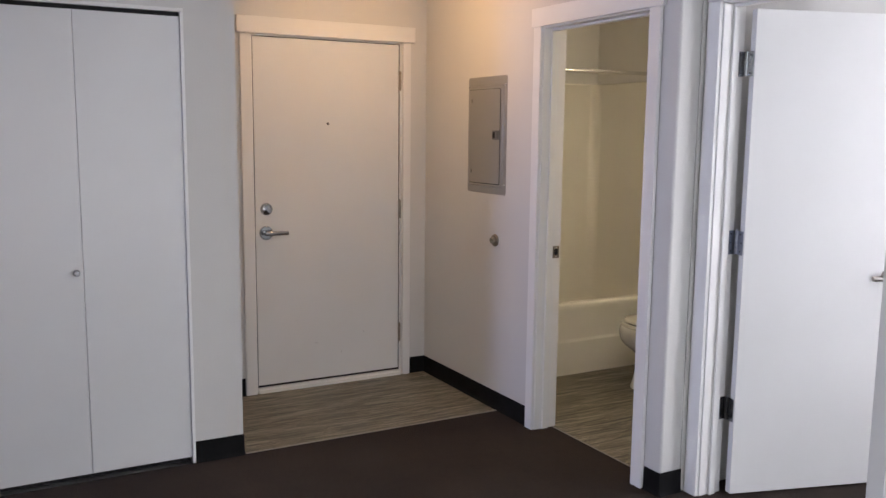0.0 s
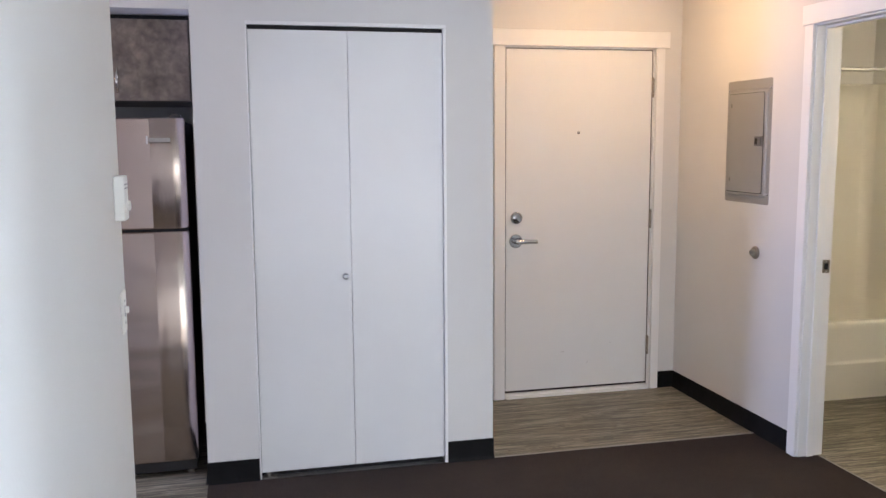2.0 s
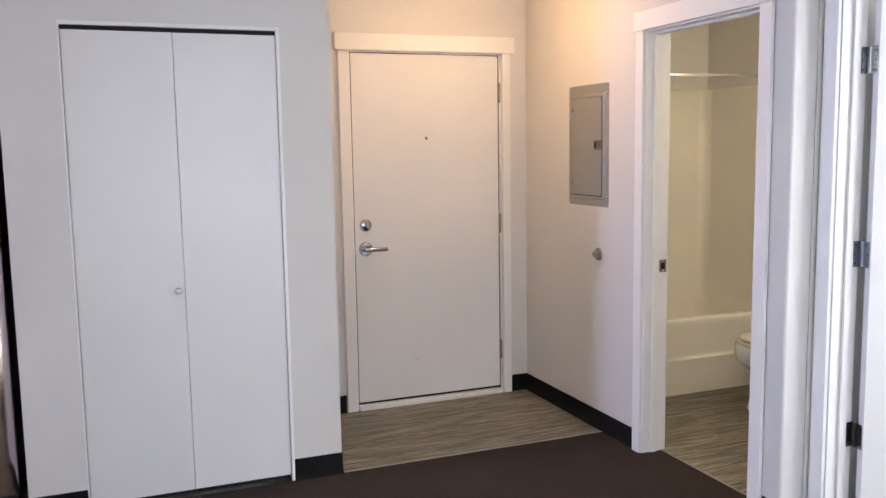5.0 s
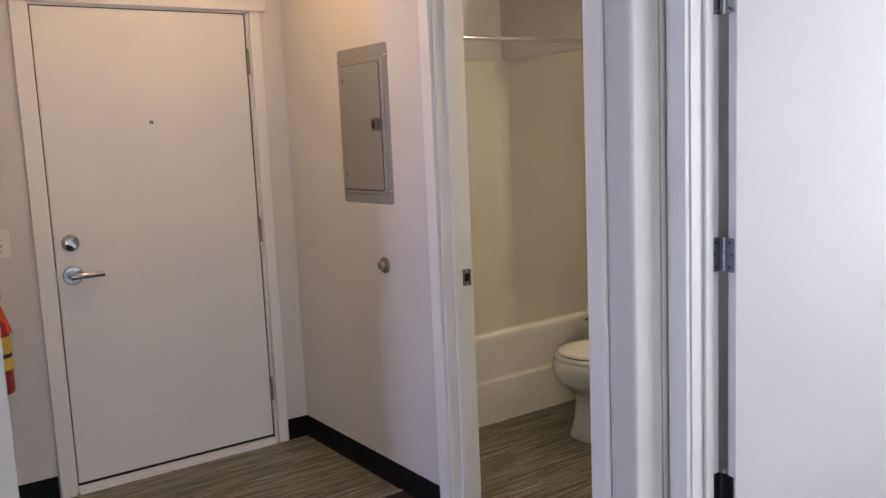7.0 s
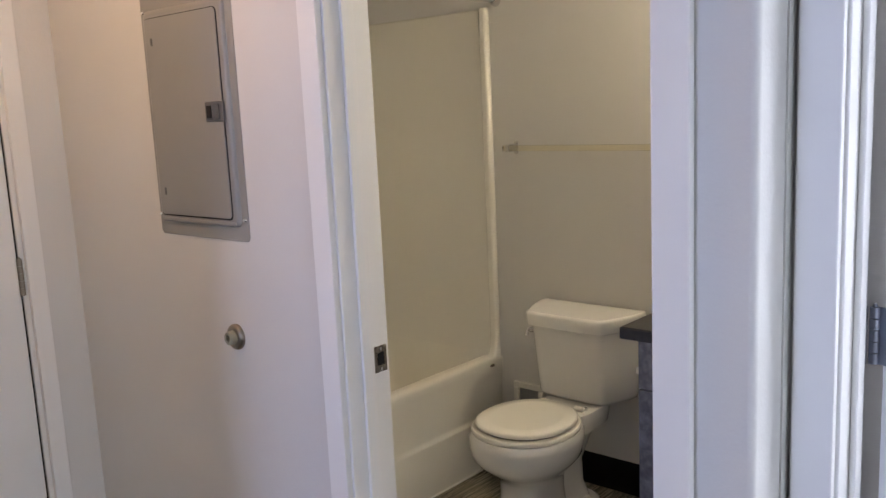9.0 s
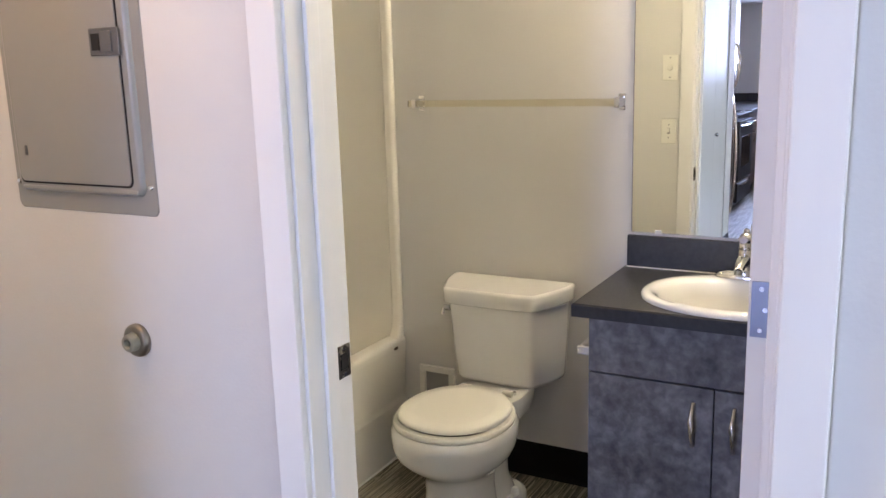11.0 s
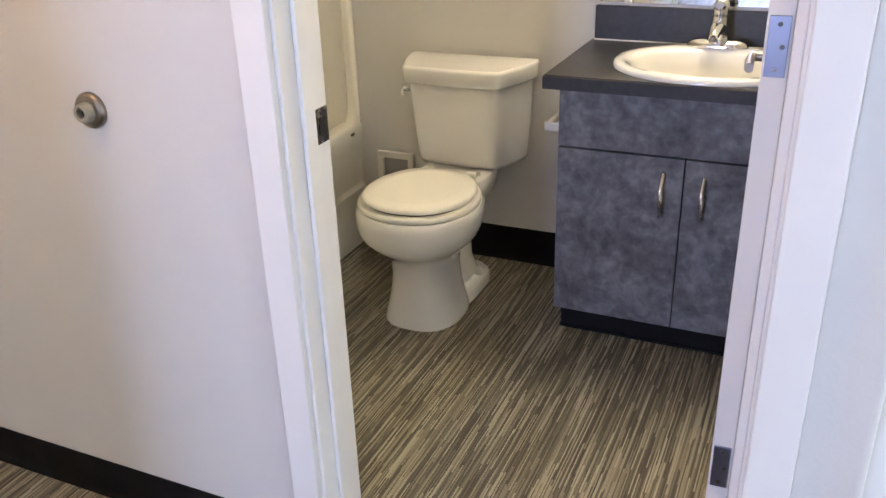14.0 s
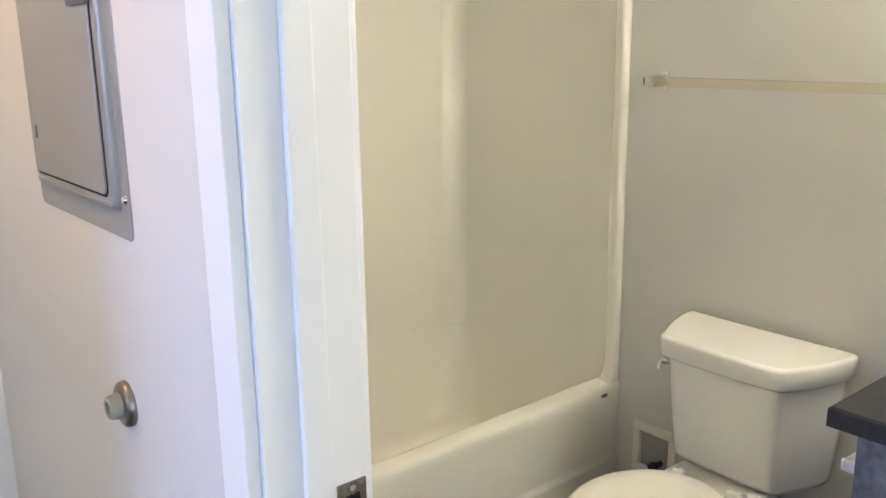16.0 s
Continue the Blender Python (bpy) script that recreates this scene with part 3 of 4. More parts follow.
def wall_bumper():
    b = thing("wall_bumper", (XR, 4.18, 0.954), "round satin wall door stop with grey rubber", "door stop")
    disc = lambda prof: loft([[(x, r * math.cos(a), r * math.sin(a)) for a in (2 * math.pi * k / 32 for k in range(32))] for x, r in prof])
    part("ring", disc(((0.0, 0.034), (-0.006, 0.034), (-0.010, 0.032), (-0.0125, 0.027), (-0.013, 0.019))), BUMPERMETAL, b, "brownish satin metal cup")
    part("rubber", disc(((-0.0128, 0.0188), (-0.022, 0.0182), (-0.029, 0.0165), (-0.031, 0.013), (-0.030, 0.0095), (-0.016, 0.0085))), BUMPERRUBBER, b, "tan-grey rubber bumper")
    # Black disc deep in the rubber paints the hole's shade.
    part("screw", disc(((-0.0165, 0.0080), (-0.019, 0.0078), (-0.0195, 0.005))), GAPBLACK, b, "black disc painting the shade in the bumper hole")


wall_bumper()

# ---- bathroom doorway and door ----


def bathroom_doorway():
    d = thing("door_frame", (XR, 3.76, 0.0), "white painted bathroom door frame with casing and strike", "door frame", kind="structure")
    W = 0.762
    part("jamb", boxes((-0.004, 0.126, -W - 0.02, -W, 0, 2.055), (-0.004, 0.126, 0, 0.02, 0, 2.055), (-0.004, 0.126, -W - 0.02, 0.02, 2.0555, 2.072), bev=0.002), TRIM, d)
    part("stop", boxes((0.040, 0.075, -W + 0.0005, -W + 0.016, 0, 2.043), (0.040, 0.075, -0.010, -0.0005, 0, 2.043), (0.040, 0.075, -W + 0.0005, -0.0005, 2.0435, 2.055), bev=0.003), TRIM, d, "white door stop strip")
    c = part("casing", boxes((-0.022, -0.004, -W - 0.072, -W - 0.006, 0, 2.062), (-0.022, -0.004, 0.006, 0.066, 0, 2.062), bev=0.003), TRIM, d)
    part("head_casing", boxes((-0.026, -0.004, -W - 0.090, 0.082, 2.0625, 2.152), bev=0.003), TRIM, c)
    part("inner_casing", boxes((0.1215, 0.137, 0.006, 0.070, 0, 2.062), (0.1215, 0.137, -W - 0.02, 0.070, 2.0625, 2.13), bev=0.003), TRIM, d)
    s = part("strike_plate", boxes((0.083, 0.122, -0.0025, 0.001, 0.905, 0.968), bev=0.001), BRASSY, d, "steel strike plate")
    part("strike_hole", boxes((0.092, 0.112, -0.004, -0.002, 0.922, 0.952)), GAPBLACK, s)
    for z in (0.912, 0.961):
        part("screw", rod((0.102, -0.0022, z), (0.102, -0.004, z), 0.004, n=10), CHROME, s)


bathroom_doorway()


def lever_set(parent, x, z, side, m=NICKEL, sign=-1):
    """Round rose with a lever that points back to the hinge; side: +1 or -1 along local y."""
    y = 0.0 if side < 0 else 0.036
    rose = part("lever_rose", rod((x, y, z), (x, y + side * 0.010, z), 0.032, 0.030, n=28, bev=0.002), m, parent)
    bm = rod((x, y + side * 0.009, z), (x, y + side * 0.052, z), 0.010)
    tube([(x + 0.008, y + side * 0.052, z), (x - 0.02, y + side * 0.054, z), (x - 0.06, y + side * 0.054, z), (x - 0.11, y + side * 0.050, z)], 0.009, bm=bm, flat=1.2)
    part("lever", bm, m, rose)


def flush_door(name, at, rz, width, label):
    """A leaf that runs along local x from its hinge, 36 mm thick in y."""
    d = thing(name, at, label, "door", rz=rz, kind="structure")
    part("slab", boxes((0.002, width, 0.0, 0.036, 0.012, 2.045), bev=0.002), DOOR, d)
    for side in (-1, 1):
        lever_set(d, width - 0.062, 0.945, side)
    return d


bath_door = flush_door("door_3", (2.912, 3.018, 0.0), 1.2, 0.745, "white bathroom door standing open at a right angle")
for z in (1.83, 1.108, 0.387):
    leaf_plate = part("hinge_leaf", boxes((-0.0008, 0.0025, 0.004, 0.032, z - 0.042, z + 0.042), bev=0.0005), BLUESTEEL, bath_door, "zinc hinge leaf on the door edge")
    for dy, dz in ((0.018, 0.031), (0.012, 0.0), (0.018, -0.031)):
        part("screw", rod((-0.0005, dy, z + dz), (-0.0022, dy, z + dz), 0.0035, n=10), CHROME, leaf_plate)
    part("hinge_barrel", rod((-0.004, -0.006, z - 0.042), (-0.004, -0.006, z + 0.042), 0.006, n=14), BLUESTEEL, bath_door)

# ---- bedroom doorway and door ----


def bedroom_doorway():
    d = thing("door_frame", (XW, 2.748, 0.0), "white painted bedroom door frame with casing", "door frame", kind="structure")
    W = 0.77
    part("jamb", boxes((-0.004, 0.118, 0.0, 0.0135, 0, 2.065), (-0.004, 0.125, -W - 0.0195, -W, 0, 2.065), (-0.004, 0.125, -W - 0.0195, 0.0135, 2.0655, 2.0845), bev=0.002), TRIM, d)
    part("stop", boxes((0.045, 0.080, -0.012, -0.0005, 0, 2.053), (0.045, 0.080, -W + 0.0005, -W + 0.012, 0, 2.053), (0.045, 0.080, -W + 0.0005, -0.0005, 2.0535, 2.065), bev=0.003), TRIM, d, "white door stop strip")
    c = part("casing", boxes((-0.022, -0.004, 0.006, 0.073, 0, 2.072), (-0.022, -0.004, -W - 0.071, -W - 0.006, 0, 2.072), bev=0.003), TRIM, d)
    part("head_casing", boxes((-0.026, -0.004, -W - 0.088, 0.076, 2.0725, 2.162), bev=0.003), TRIM, c)


bedroom_doorway()
bedroom_door = flush_door("door_4", (3.041, 2.686, 0.0), -17.0, 0.755, "white bedroom door standing open into the bedroom")


def bedroom_hinges():
    """Three butt hinges between jamb and leaf, in the leaf's own coordinates."""
    c, s = math.cos(radians(17)), math.sin(radians(17))
    loc = lambda wx, wy: (c * (wx - 3.041) - s * (wy - 2.686), s * (wx - 3.041) + c * (wy - 2.686))
    bx, by = loc(3.052, 2.7345)
    for z in (1.83, 1.098, 0.38):
        m = BLUESTEEL if z == 1.098 else HARDWARE
        hg = butt_hinge(bedroom_door, (bx, by, z), m)
        part("leaf_plate", boxes((-0.0022, 0.0, 0.005, by, z - 0.05, z + 0.05), bev=0.0005), m, hg)
        plate = [loc(3.020, 2.7475), loc(3.050, 2.7475), loc(3.050, 2.7450), loc(3.020, 2.7450)]
        part("jamb_plate", loft([[(x, y, zz) for x, y in plate] for zz in (z - 0.05, z + 0.05)]), m, hg)
        for k, dz in ((0, -0.036), (1, 0.0), (0, 0.036)):
            y = 0.024 - 0.009 * k
            part("screw", rod((-0.002, y, z + dz), (-0.0032, y, z + dz), 0.004, n=10), DARKMETAL, hg)
            a, b = loc(3.030 - 0.006 * k, 2.7455), loc(3.030 - 0.006 * k, 2.7440)
            part("screw", rod((*a, z + dz), (*b, z + dz), 0.004, n=10), DARKMETAL, hg)


bedroom_hinges()

# ---- bathtub with its surround ----


def bathtub():
    t = thing("bathtub", (3.605, 4.9, 0.0), "off-white acrylic alcove bathtub with moulded wall surround", "bathtub")
    ox, oy = 3.605, 4.9
    x0, x1, y0, y1 = XB + 0.002 - ox, XK - 0.002 - ox, 4.512 - oy, 5.258 - oy
    zr = 0.467

    def plan(inset, front, r):
        """The inner outline: left wall, back wall and right wall with rounded back corners."""
        xl, xr, yb = x0 + inset, x1 - inset, y1 - inset
        q = [(xl, front + (yb - r - front) * k / 4) for k in range(4)]
        q += [(xl + r - r * math.cos(a), yb - r + r * math.sin(a)) for a in (k * math.pi / 20 for k in range(11))]
        q += [(xr - r + r * math.sin(a), yb - r + r * math.cos(a)) for a in (k * math.pi / 20 for k in range(11))]
        return q + [(xr, front + (yb - r - front) * k / 4) for k in (3, 2, 1, 0)]
    # basin: one skin from the lip to the floor
    rings = [[(x, y, z) for x, y in plan(i, y0 + f, r)] for z, i, f, r in
             ((zr, 0.022, 0.054, 0.075), (zr - 0.03, 0.027, 0.064, 0.08), (zr - 0.12, 0.045, 0.10, 0.10), (0.21, 0.075, 0.125, 0.12), (0.155, 0.105, 0.155, 0.13), (0.131, 0.155, 0.20, 0.14), (0.125, 0.24, 0.28, 0.10))]
    part("basin", loft(rings, cap0=False), ACRYLIC, t, sharp=60)
    # rim and apron: a broad round edge, the lower panel a little proud
    prof = ((0.056, zr - 0.004), (0.050, zr), (0.032, zr), (0.018, zr - 0.001), (0.009, zr - 0.004), (0.003, zr - 0.009), (0.0, zr - 0.018), (0.001, zr - 0.04), (0.004, 0.38), (0.008, 0.30), (0.010, 0.236), (0.009, 0.228), (0.003, 0.219), (0.000, 0.213), (0.001, 0.10), (0.002, 0.001))
    ring = [[(x, y0 + d, z) for d, z in prof] for x in (x0, x1)]
    bm = bmesh.new()
    a, b = [[bm.verts.new(q) for q in r] for r in ring]
    for i in range(len(prof) - 1):
        bm.faces.new((a[i], a[i + 1], b[i + 1], b[i]))
    bmesh.ops.recalc_face_normals(bm, faces=bm.faces[:])
    part("apron", bm, ACRYLIC, t, sharp=60)
    part("caulk", boxes((x0, x1, y0 - 0.003, y0 + 0.010, 0.0, 0.006), bev=0.002), PLASTIC, t, "white caulk line at the floor")
    part("maker_badge", loft([[(0.640 + r * 1.25 * math.cos(a), y0 + 0.0008 + r * 0.25 * math.sin(a) - d * 0.93, zr - 0.032 + r * 0.55 * math.sin(a) + d * 0.35) for a in (k * math.pi / 12 for k in range(24))] for r, d in ((0.012, -0.002), (0.012, 0.001), (0.010, 0.0022))]), BRASSY, t, "small brown oval badge on the rim")
    # surround: three moulded panels that run down into the tub
    zt = 1.892
    rows = [[(x, y, z) for x, y in plan(i, y0 + 0.004, 0.06)] for z, i in ((zt + 0.004, 0.0005), (zt + 0.003, 0.010), (zt - 0.006, 0.018), (zr + 0.09, 0.018), (zr + 0.05, 0.0188), (zr + 0.02, 0.0205), (zr, 0.0225))]
    bm = bmesh.new()
    vs = [[bm.verts.new(q) for q in row] for row in rows]
    for p, q in zip(vs, vs[1:]):
        for i in range(len(p) - 1):
            bm.faces.new((p[i], p[i + 1], q[i + 1], q[i]))
    bmesh.ops.recalc_face_normals(bm, faces=bm.faces[:])
    part("surround", bm, ACRYLIC, t, sharp=60)
    for side in (-1, 1):
        edge = x0 if side < 0 else x1
        flare = ((zr - 0.004, 0.052, 0.048), (zr + 0.010, 0.044, 0.046), (zr + 0.03, 0.037, 0.044), (zr + 0.07, 0.032, 0.043), (zr + 0.14, 0.031, 0.042), (zt, 0.031, 0.042), (zt + 0.006, 0.026, 0.038))
        rings = []
        for z, w, dp in flare:
            xa, xb = (edge, edge + w) if side < 0 else (edge - w, edge)
            rings.append([(px, py, z) for px, py in rrect(xa, xb, y0 + 0.001, y0 + dp, 0.012)])
        part("front_column", loft(rings), ACRYLIC, t, sharp=60)


bathtub()


def shower_rod():
    s = thing("shower_rod", (3.6, 4.485, 1.925), "thin chrome shower curtain rod above the bathtub", "curtain rod")
    part("bar", rod((XB - 3.6, 0, 0), (XK - 3.6, 0, 0), 0.0125), CHROME, s)
    for x, k in ((XB - 3.6, 1), (XK - 3.6, -1)):
        part("flange", rod((x, 0, 0), (x + k * 0.022, 0, 0), 0.027, 0.017, n=24), CHROME, s)


shower_rod()

# ---- toilet ----


def toilet():
    ox, oy = 4.05, 4.048
    t = thing("toilet", (ox, oy - 0.006, 0.0), "off-white two-piece toilet with the lid closed", "toilet")
    rel = lambda ring: [(x - ox - 0.007, y + 0.008, z - (0.005 if z > 0.3 else 0.0)) for x, y, z in ring]
    bowl = [(0.0, 3.872, 0.144, 0.124, 2.6, 0.0), (0.012, 3.872, 0.145, 0.124, 2.6, 0.0), (0.05, 3.874, 0.136, 0.115, 2.5, 0), (0.10, 3.874, 0.127, 0.105, 2.4, 0), (0.16, 3.874, 0.122, 0.101, 2.3, 0),
            (0.205, 3.872, 0.125, 0.104, 2.3, 0), (0.228, 3.868, 0.136, 0.115, 2.2, 0), (0.250, 3.864, 0.160, 0.136, 2.1, 0.02), (0.275, 3.858, 0.186, 0.160, 2.1, 0.03), (0.305, 3.856, 0.206, 0.180, 2.1, 0.04), (0.335, 3.855, 0.214, 0.189, 2.1, 0.04),
            (0.365, 3.856, 0.216, 0.192, 2.1, 0.04), (0.386, 3.857, 0.213, 0.191, 2.1, 0.04), (0.396, 3.858, 0.205, 0.184, 2.1, 0.04)]
    part("bowl", loft([rel(oval(cx, 0, z, ax, ay, 48, p, sq)) for z, cx, ax, ay, p, sq in bowl]), CHINA, t, sharp=60)
    trap = [(0.0, 4.06, 0.125, 0.088), (0.03, 4.06, 0.123, 0.086), (0.06, 4.06, 0.112, 0.076), (0.11, 4.05, 0.105, 0.064), (0.20, 4.05, 0.105, 0.062), (0.29, 4.06, 0.13, 0.090), (0.34, 4.07, 0.15, 0.115)]
    part("trapway", loft([rel(oval(cx, 0, z, ax, ay, 36, 2.8)) for z, cx, ax, ay in trap]), CHINA, t, sharp=60)
    part("foot", loft([[(x - ox, y, z) for x, y in rrect(3.90, 4.195 - i, -w, w, 0.08 - i)] for z, w, i in ((0.0, 0.108, 0.0), (0.028, 0.107, 0.001), (0.040, 0.102, 0.006), (0.046, 0.090, 0.018))]), CHINA, t, sharp=60)
    deck = [(0.325, 0.118), (0.36, 0.128), (0.397, 0.132), (0.402, 0.128)]
    part("deck", loft([[(x - ox, y, z) for x, y in rounded([(3.97, -w * 0.98), (4.27, -w * 0.86), (4.27, w * 0.86), (3.97, w * 0.98)], 3)] for z, w in deck]), CHINA, t, sharp=60)
    for s in (-1, 1):
        part("bolt_cap", loft([[(4.08 - ox + r * math.cos(a), s * 0.086 + r * math.sin(a), z) for a in (k * math.pi / 8 for k in range(16))] for r, z in ((0.015, 0.045), (0.014, 0.062), (0.008, 0.070))]), PLASTIC, t)
    seat = part("seat", loft([rel(oval(3.855, 0, z, ax - 0.007, ay, 48, 2.12, 0.05)) for z, ax, ay in ((0.3965, 0.200, 0.176), (0.399, 0.207, 0.183), (0.410, 0.209, 0.185), (0.415, 0.204, 0.180))]), SEAT, t, sharp=60)
    # Black layer between seat and lid stands in for their shadow line.
    part("seat_gap", loft([rel(oval(3.857, 0, z, 0.179, 0.160, 48, 2.12, 0.05)) for z in (0.4152, 0.4195)]), BLACKPLASTIC, seat, "black layer painted as the shadow under the lid")
    part("lid", loft([rel(oval(3.858, 0, z, ax - 0.008, ay, 48, 2.12, 0.05)) for z, ax, ay in ((0.4197, 0.190, 0.166), (0.422, 0.196, 0.171), (0.431, 0.196, 0.171), (0.437, 0.186, 0.161), (0.439, 0.150, 0.125))]), SEAT, t, sharp=60)
    for s in (-1, 1):
        hb = rod((4.055 - ox, s * 0.075 - 0.016, 0.412), (4.055 - ox, s * 0.075 + 0.016, 0.412), 0.011, n=16, bev=0.002)
        part("seat_hinge", hb, SEAT, t)
        part("hinge_bolt", rod((4.078 - ox, s * 0.088, 0.401), (4.078 - ox, s * 0.088, 0.412), 0.008, n=14), CHROME, t, "chrome seat bolt")

    def shell(z, w, front, back=4.300):
        half = [(front, 0.0), (front + 0.001, 0.35 * w), (front + 0.004, 0.58 * w), (front + 0.007, 0.67 * w), (front + 0.012, 0.71 * w), (front + 0.021, 0.745 * w)]
        half += [(front + 0.021 + (back - front - 0.027) * k / 8, w * (0.745 + 0.255 * math.sin(math.pi / 2 * k / 8))) for k in range(1, 9)] + [(back, 0.985 * w)]
        poly = half + [(x, -y) for x, y in half[:0:-1]]
        return [(x - ox, y + 0.008, z - 0.011) for x, y in poly]
    tank = part("tank", loft([shell(0.414, 0.172, 4.150), shell(0.418, 0.187, 4.128), shell(0.435, 0.194, 4.118), shell(0.56, 0.203, 4.106), shell(0.694, 0.210, 4.094)]), CHINA, t, sharp=60)
    part("tank_gasket", rod((4.21 - ox, 0, 0.40), (4.21 - ox, 0, 0.42), 0.05), BLACKPLASTIC, t, "dark gasket under the tank")
    part("tank_lid", loft([shell(0.6945, 0.209, 4.092), shell(0.697, 0.222, 4.080), shell(0.702, 0.2265, 4.075), shell(0.742, 0.228, 4.074), shell(0.749, 0.226, 4.077), shell(0.752, 0.219, 4.084)]), CHINA, t, sharp=60)
    lv = part("flush_lever", rod((4.142 - ox, 0.176, 0.656), (4.130 - ox, 0.196, 0.656), 0.012, 0.010, n=18, bev=0.002), CHROME, tank, "chrome flush lever")
    part("lever_arm", tube([(4.132 - ox, 0.194, 0.656), (4.125 - ox, 0.196, 0.648), (4.120 - ox, 0.195, 0.634)], 0.0065), CHROME, tank)


toilet()

# ---- supply box behind the toilet ----


def supply_box():
    y0, y1, z0, z1 = 4.300, 4.448, 0.205, 0.362
    s = thing("supply_box", (XK, (y0 + y1) / 2, z0), "white framed recessed water supply box in the wall", "supply box")
    w, h = (y1 - y0) / 2, z1 - z0
    part("frame", boxes((-0.016, 0.0, -w, w, 0, 0.024), (-0.016, 0.0, -w, w, h - 0.024, h), (-0.016, 0.0, -w, -w + 0.024, 0.0245, h - 0.0245), (-0.016, 0.0, w - 0.024, w, 0.0245, h - 0.0245), bev=0.003), PLASTIC, s)
    part("recess", boxes((-0.004, -0.001, -w + 0.02, w - 0.02, 0.02, h - 0.02)), SCUFF, s, "grey back of the box")
    bm = rod((-0.004, -0.02, 0.05), (-0.035, -0.02, 0.05), 0.008)
    rod((-0.035, -0.02, 0.05), (-0.048, -0.02, 0.05), 0.016, 0.014, n=8, bm=bm)
    part("valve", bm, DARKMETAL, s, "small dark stop valve")


supply_box()

# ---- towel bar ----


def towel_bar():
    y0, y1 = 3.672, 4.420
    t = thing("towel_bar", (XK, y0, 1.342), "clear acrylic towel bar on chrome brackets", "towel bar")
    L = y1 - y0
    part("bar", boxes((-0.058, -0.046, 0.0, L + 0.012, -0.0115, 0.0115), bev=0.003), ACRYLBAR, t, "clear yellowed acrylic bar")
    for y in (0.004, L - 0.016):
        part("bracket", boxes((-0.006, 0.0, y - 0.012, y + 0.012, -0.026, 0.026), (-0.064, -0.005, y - 0.009, y + 0.009, -0.016, 0.016), bev=0.004), CHROME, t, "chrome bracket")


towel_bar()

# ---- vanity ----
V0, V1 = 2.925, 3.630           # cabinet's ends along y
VF = 3.876                      # cabinet's front


def vanity():
    v = thing("vanity_cabinet", (VF, V1, 0.0), "slate-grey laminate vanity cabinet with two doors", "vanity cabinet")
    W = V1 - V0
    part("body", boxes((0.019, XK - VF - 0.001, -W, -W + 0.016, 0.10, 0.776), (0.019, XK - VF - 0.001, -0.016, 0.0, 0.10, 0.776), (0.019, XK - VF - 0.001, -W + 0.0165, -0.0165, 0.10, 0.116), (XK - VF - 0.008, XK - VF - 0.001, -W + 0.0165, -0.0165, 0.1165, 0.776)), SLATE, v)
    part("toe_kick", boxes((0.058, XK - VF - 0.002, -W + 0.002, -0.020, 0.0, 0.0995)), TOE, v, "black recessed toe kick")
    part("kick_base", boxes((0.046, 0.058, -W + 0.002, -0.012, 0.0, 0.085), (0.040, 0.058, -W + 0.002, -0.010, 0.0, 0.010), bev=0.003), BASE, v, "black rubber base on the toe kick")
    part("false_drawer", boxes((0.0, 0.0185, -W + 0.001, -0.001, 0.6040, 0.775), bev=0.0012), SLATE, v)
    for y0, y1 in ((-W + 0.001, -W / 2 - 0.0018), (-W / 2 + 0.0018, -0.001)):
        dr = part("door", boxes((0.0, 0.0185, y0, y1, 0.088, 0.5985), bev=0.0012), SLATE, v)
        yp = y0 + 0.052 if y0 > -W / 2 else y1 - 0.052
        bm = tube(arc((0.0, yp, 0.552), (-0.060, yp, 0.492), (0.0, yp, 0.432), 14), 0.0062, flat=1.4)
        for z in (0.552, 0.432):
            rod((0.0, yp, z), (-0.004, yp, z), 0.007, n=14, bm=bm)
        part("pull", bm, PULL, dr, "bowed satin nickel pull")
    # Black sheet behind the fronts paints the shade in their gaps.
    part("front_gap_shade", boxes((0.0186, 0.0195, -W + 0.001, -0.001, 0.088, 0.775)), GAPBLACK, v)


vanity()


def vanity_top():
    t = thing("vanity_countertop", (3.816, 3.66, 0.777), "charcoal laminate vanity countertop with backsplash", "countertop")
    D, W = XK - 3.816 - 0.001, 3.66 - 2.902
    # slab with an oval cut-out for the basin
    cx, cy, ax, ay = 4.032 - 3.816, 3.262 - 3.66, 0.175, 0.228
    n = 64
    bm = bmesh.new()
    inner, outer = [], []
    for k in range(n):
        a = 2 * math.pi * k / n
        c, s = math.cos(a), math.sin(a)
        inner.append((cx + ax * c, cy + ay * s))
        f = min((D - cx if c > 0 else cx) / max(abs(c), 1e-6), (-cy if s > 0 else W + cy) / max(abs(s), 1e-6))
        outer.append((cx + f * c, cy + f * s))
    corners = [(0, 0), (D, 0), (D, -W), (0, -W)]
    for q in corners:
        k = min(range(n), key=lambda i: (outer[i][0] - q[0]) ** 2 + (outer[i][1] - q[1]) ** 2)
        outer[k] = q
    e = 0.004
    inset = lambda p, d: (min(max(p[0], d), D - 0.0), min(max(p[1], -W), -d))
    levels = [[(*p, 0.038) for p in inner], [(*inset(p, e), 0.038) for p in outer], [(*p, 0.034) for p in outer], [(*p, 0.0) for p in outer], [(*p, 0.0) for p in inner]]
    vs = [[bm.verts.new(p) for p in lv] for lv in levels]
    for a, b in zip(vs, vs[1:] + vs[:1]):
        for i in range(n):
            bm.faces.new((a[i], a[(i + 1) % n], b[(i + 1) % n], b[i]))
    bmesh.ops.recalc_face_normals(bm, faces=bm.faces[:])
    part("slab", bm, COUNTER, t)
    part("backsplash", boxes((D - 0.019, D, -W, -0.012, 0.0385, 0.142), bev=0.003), COUNTER, t)
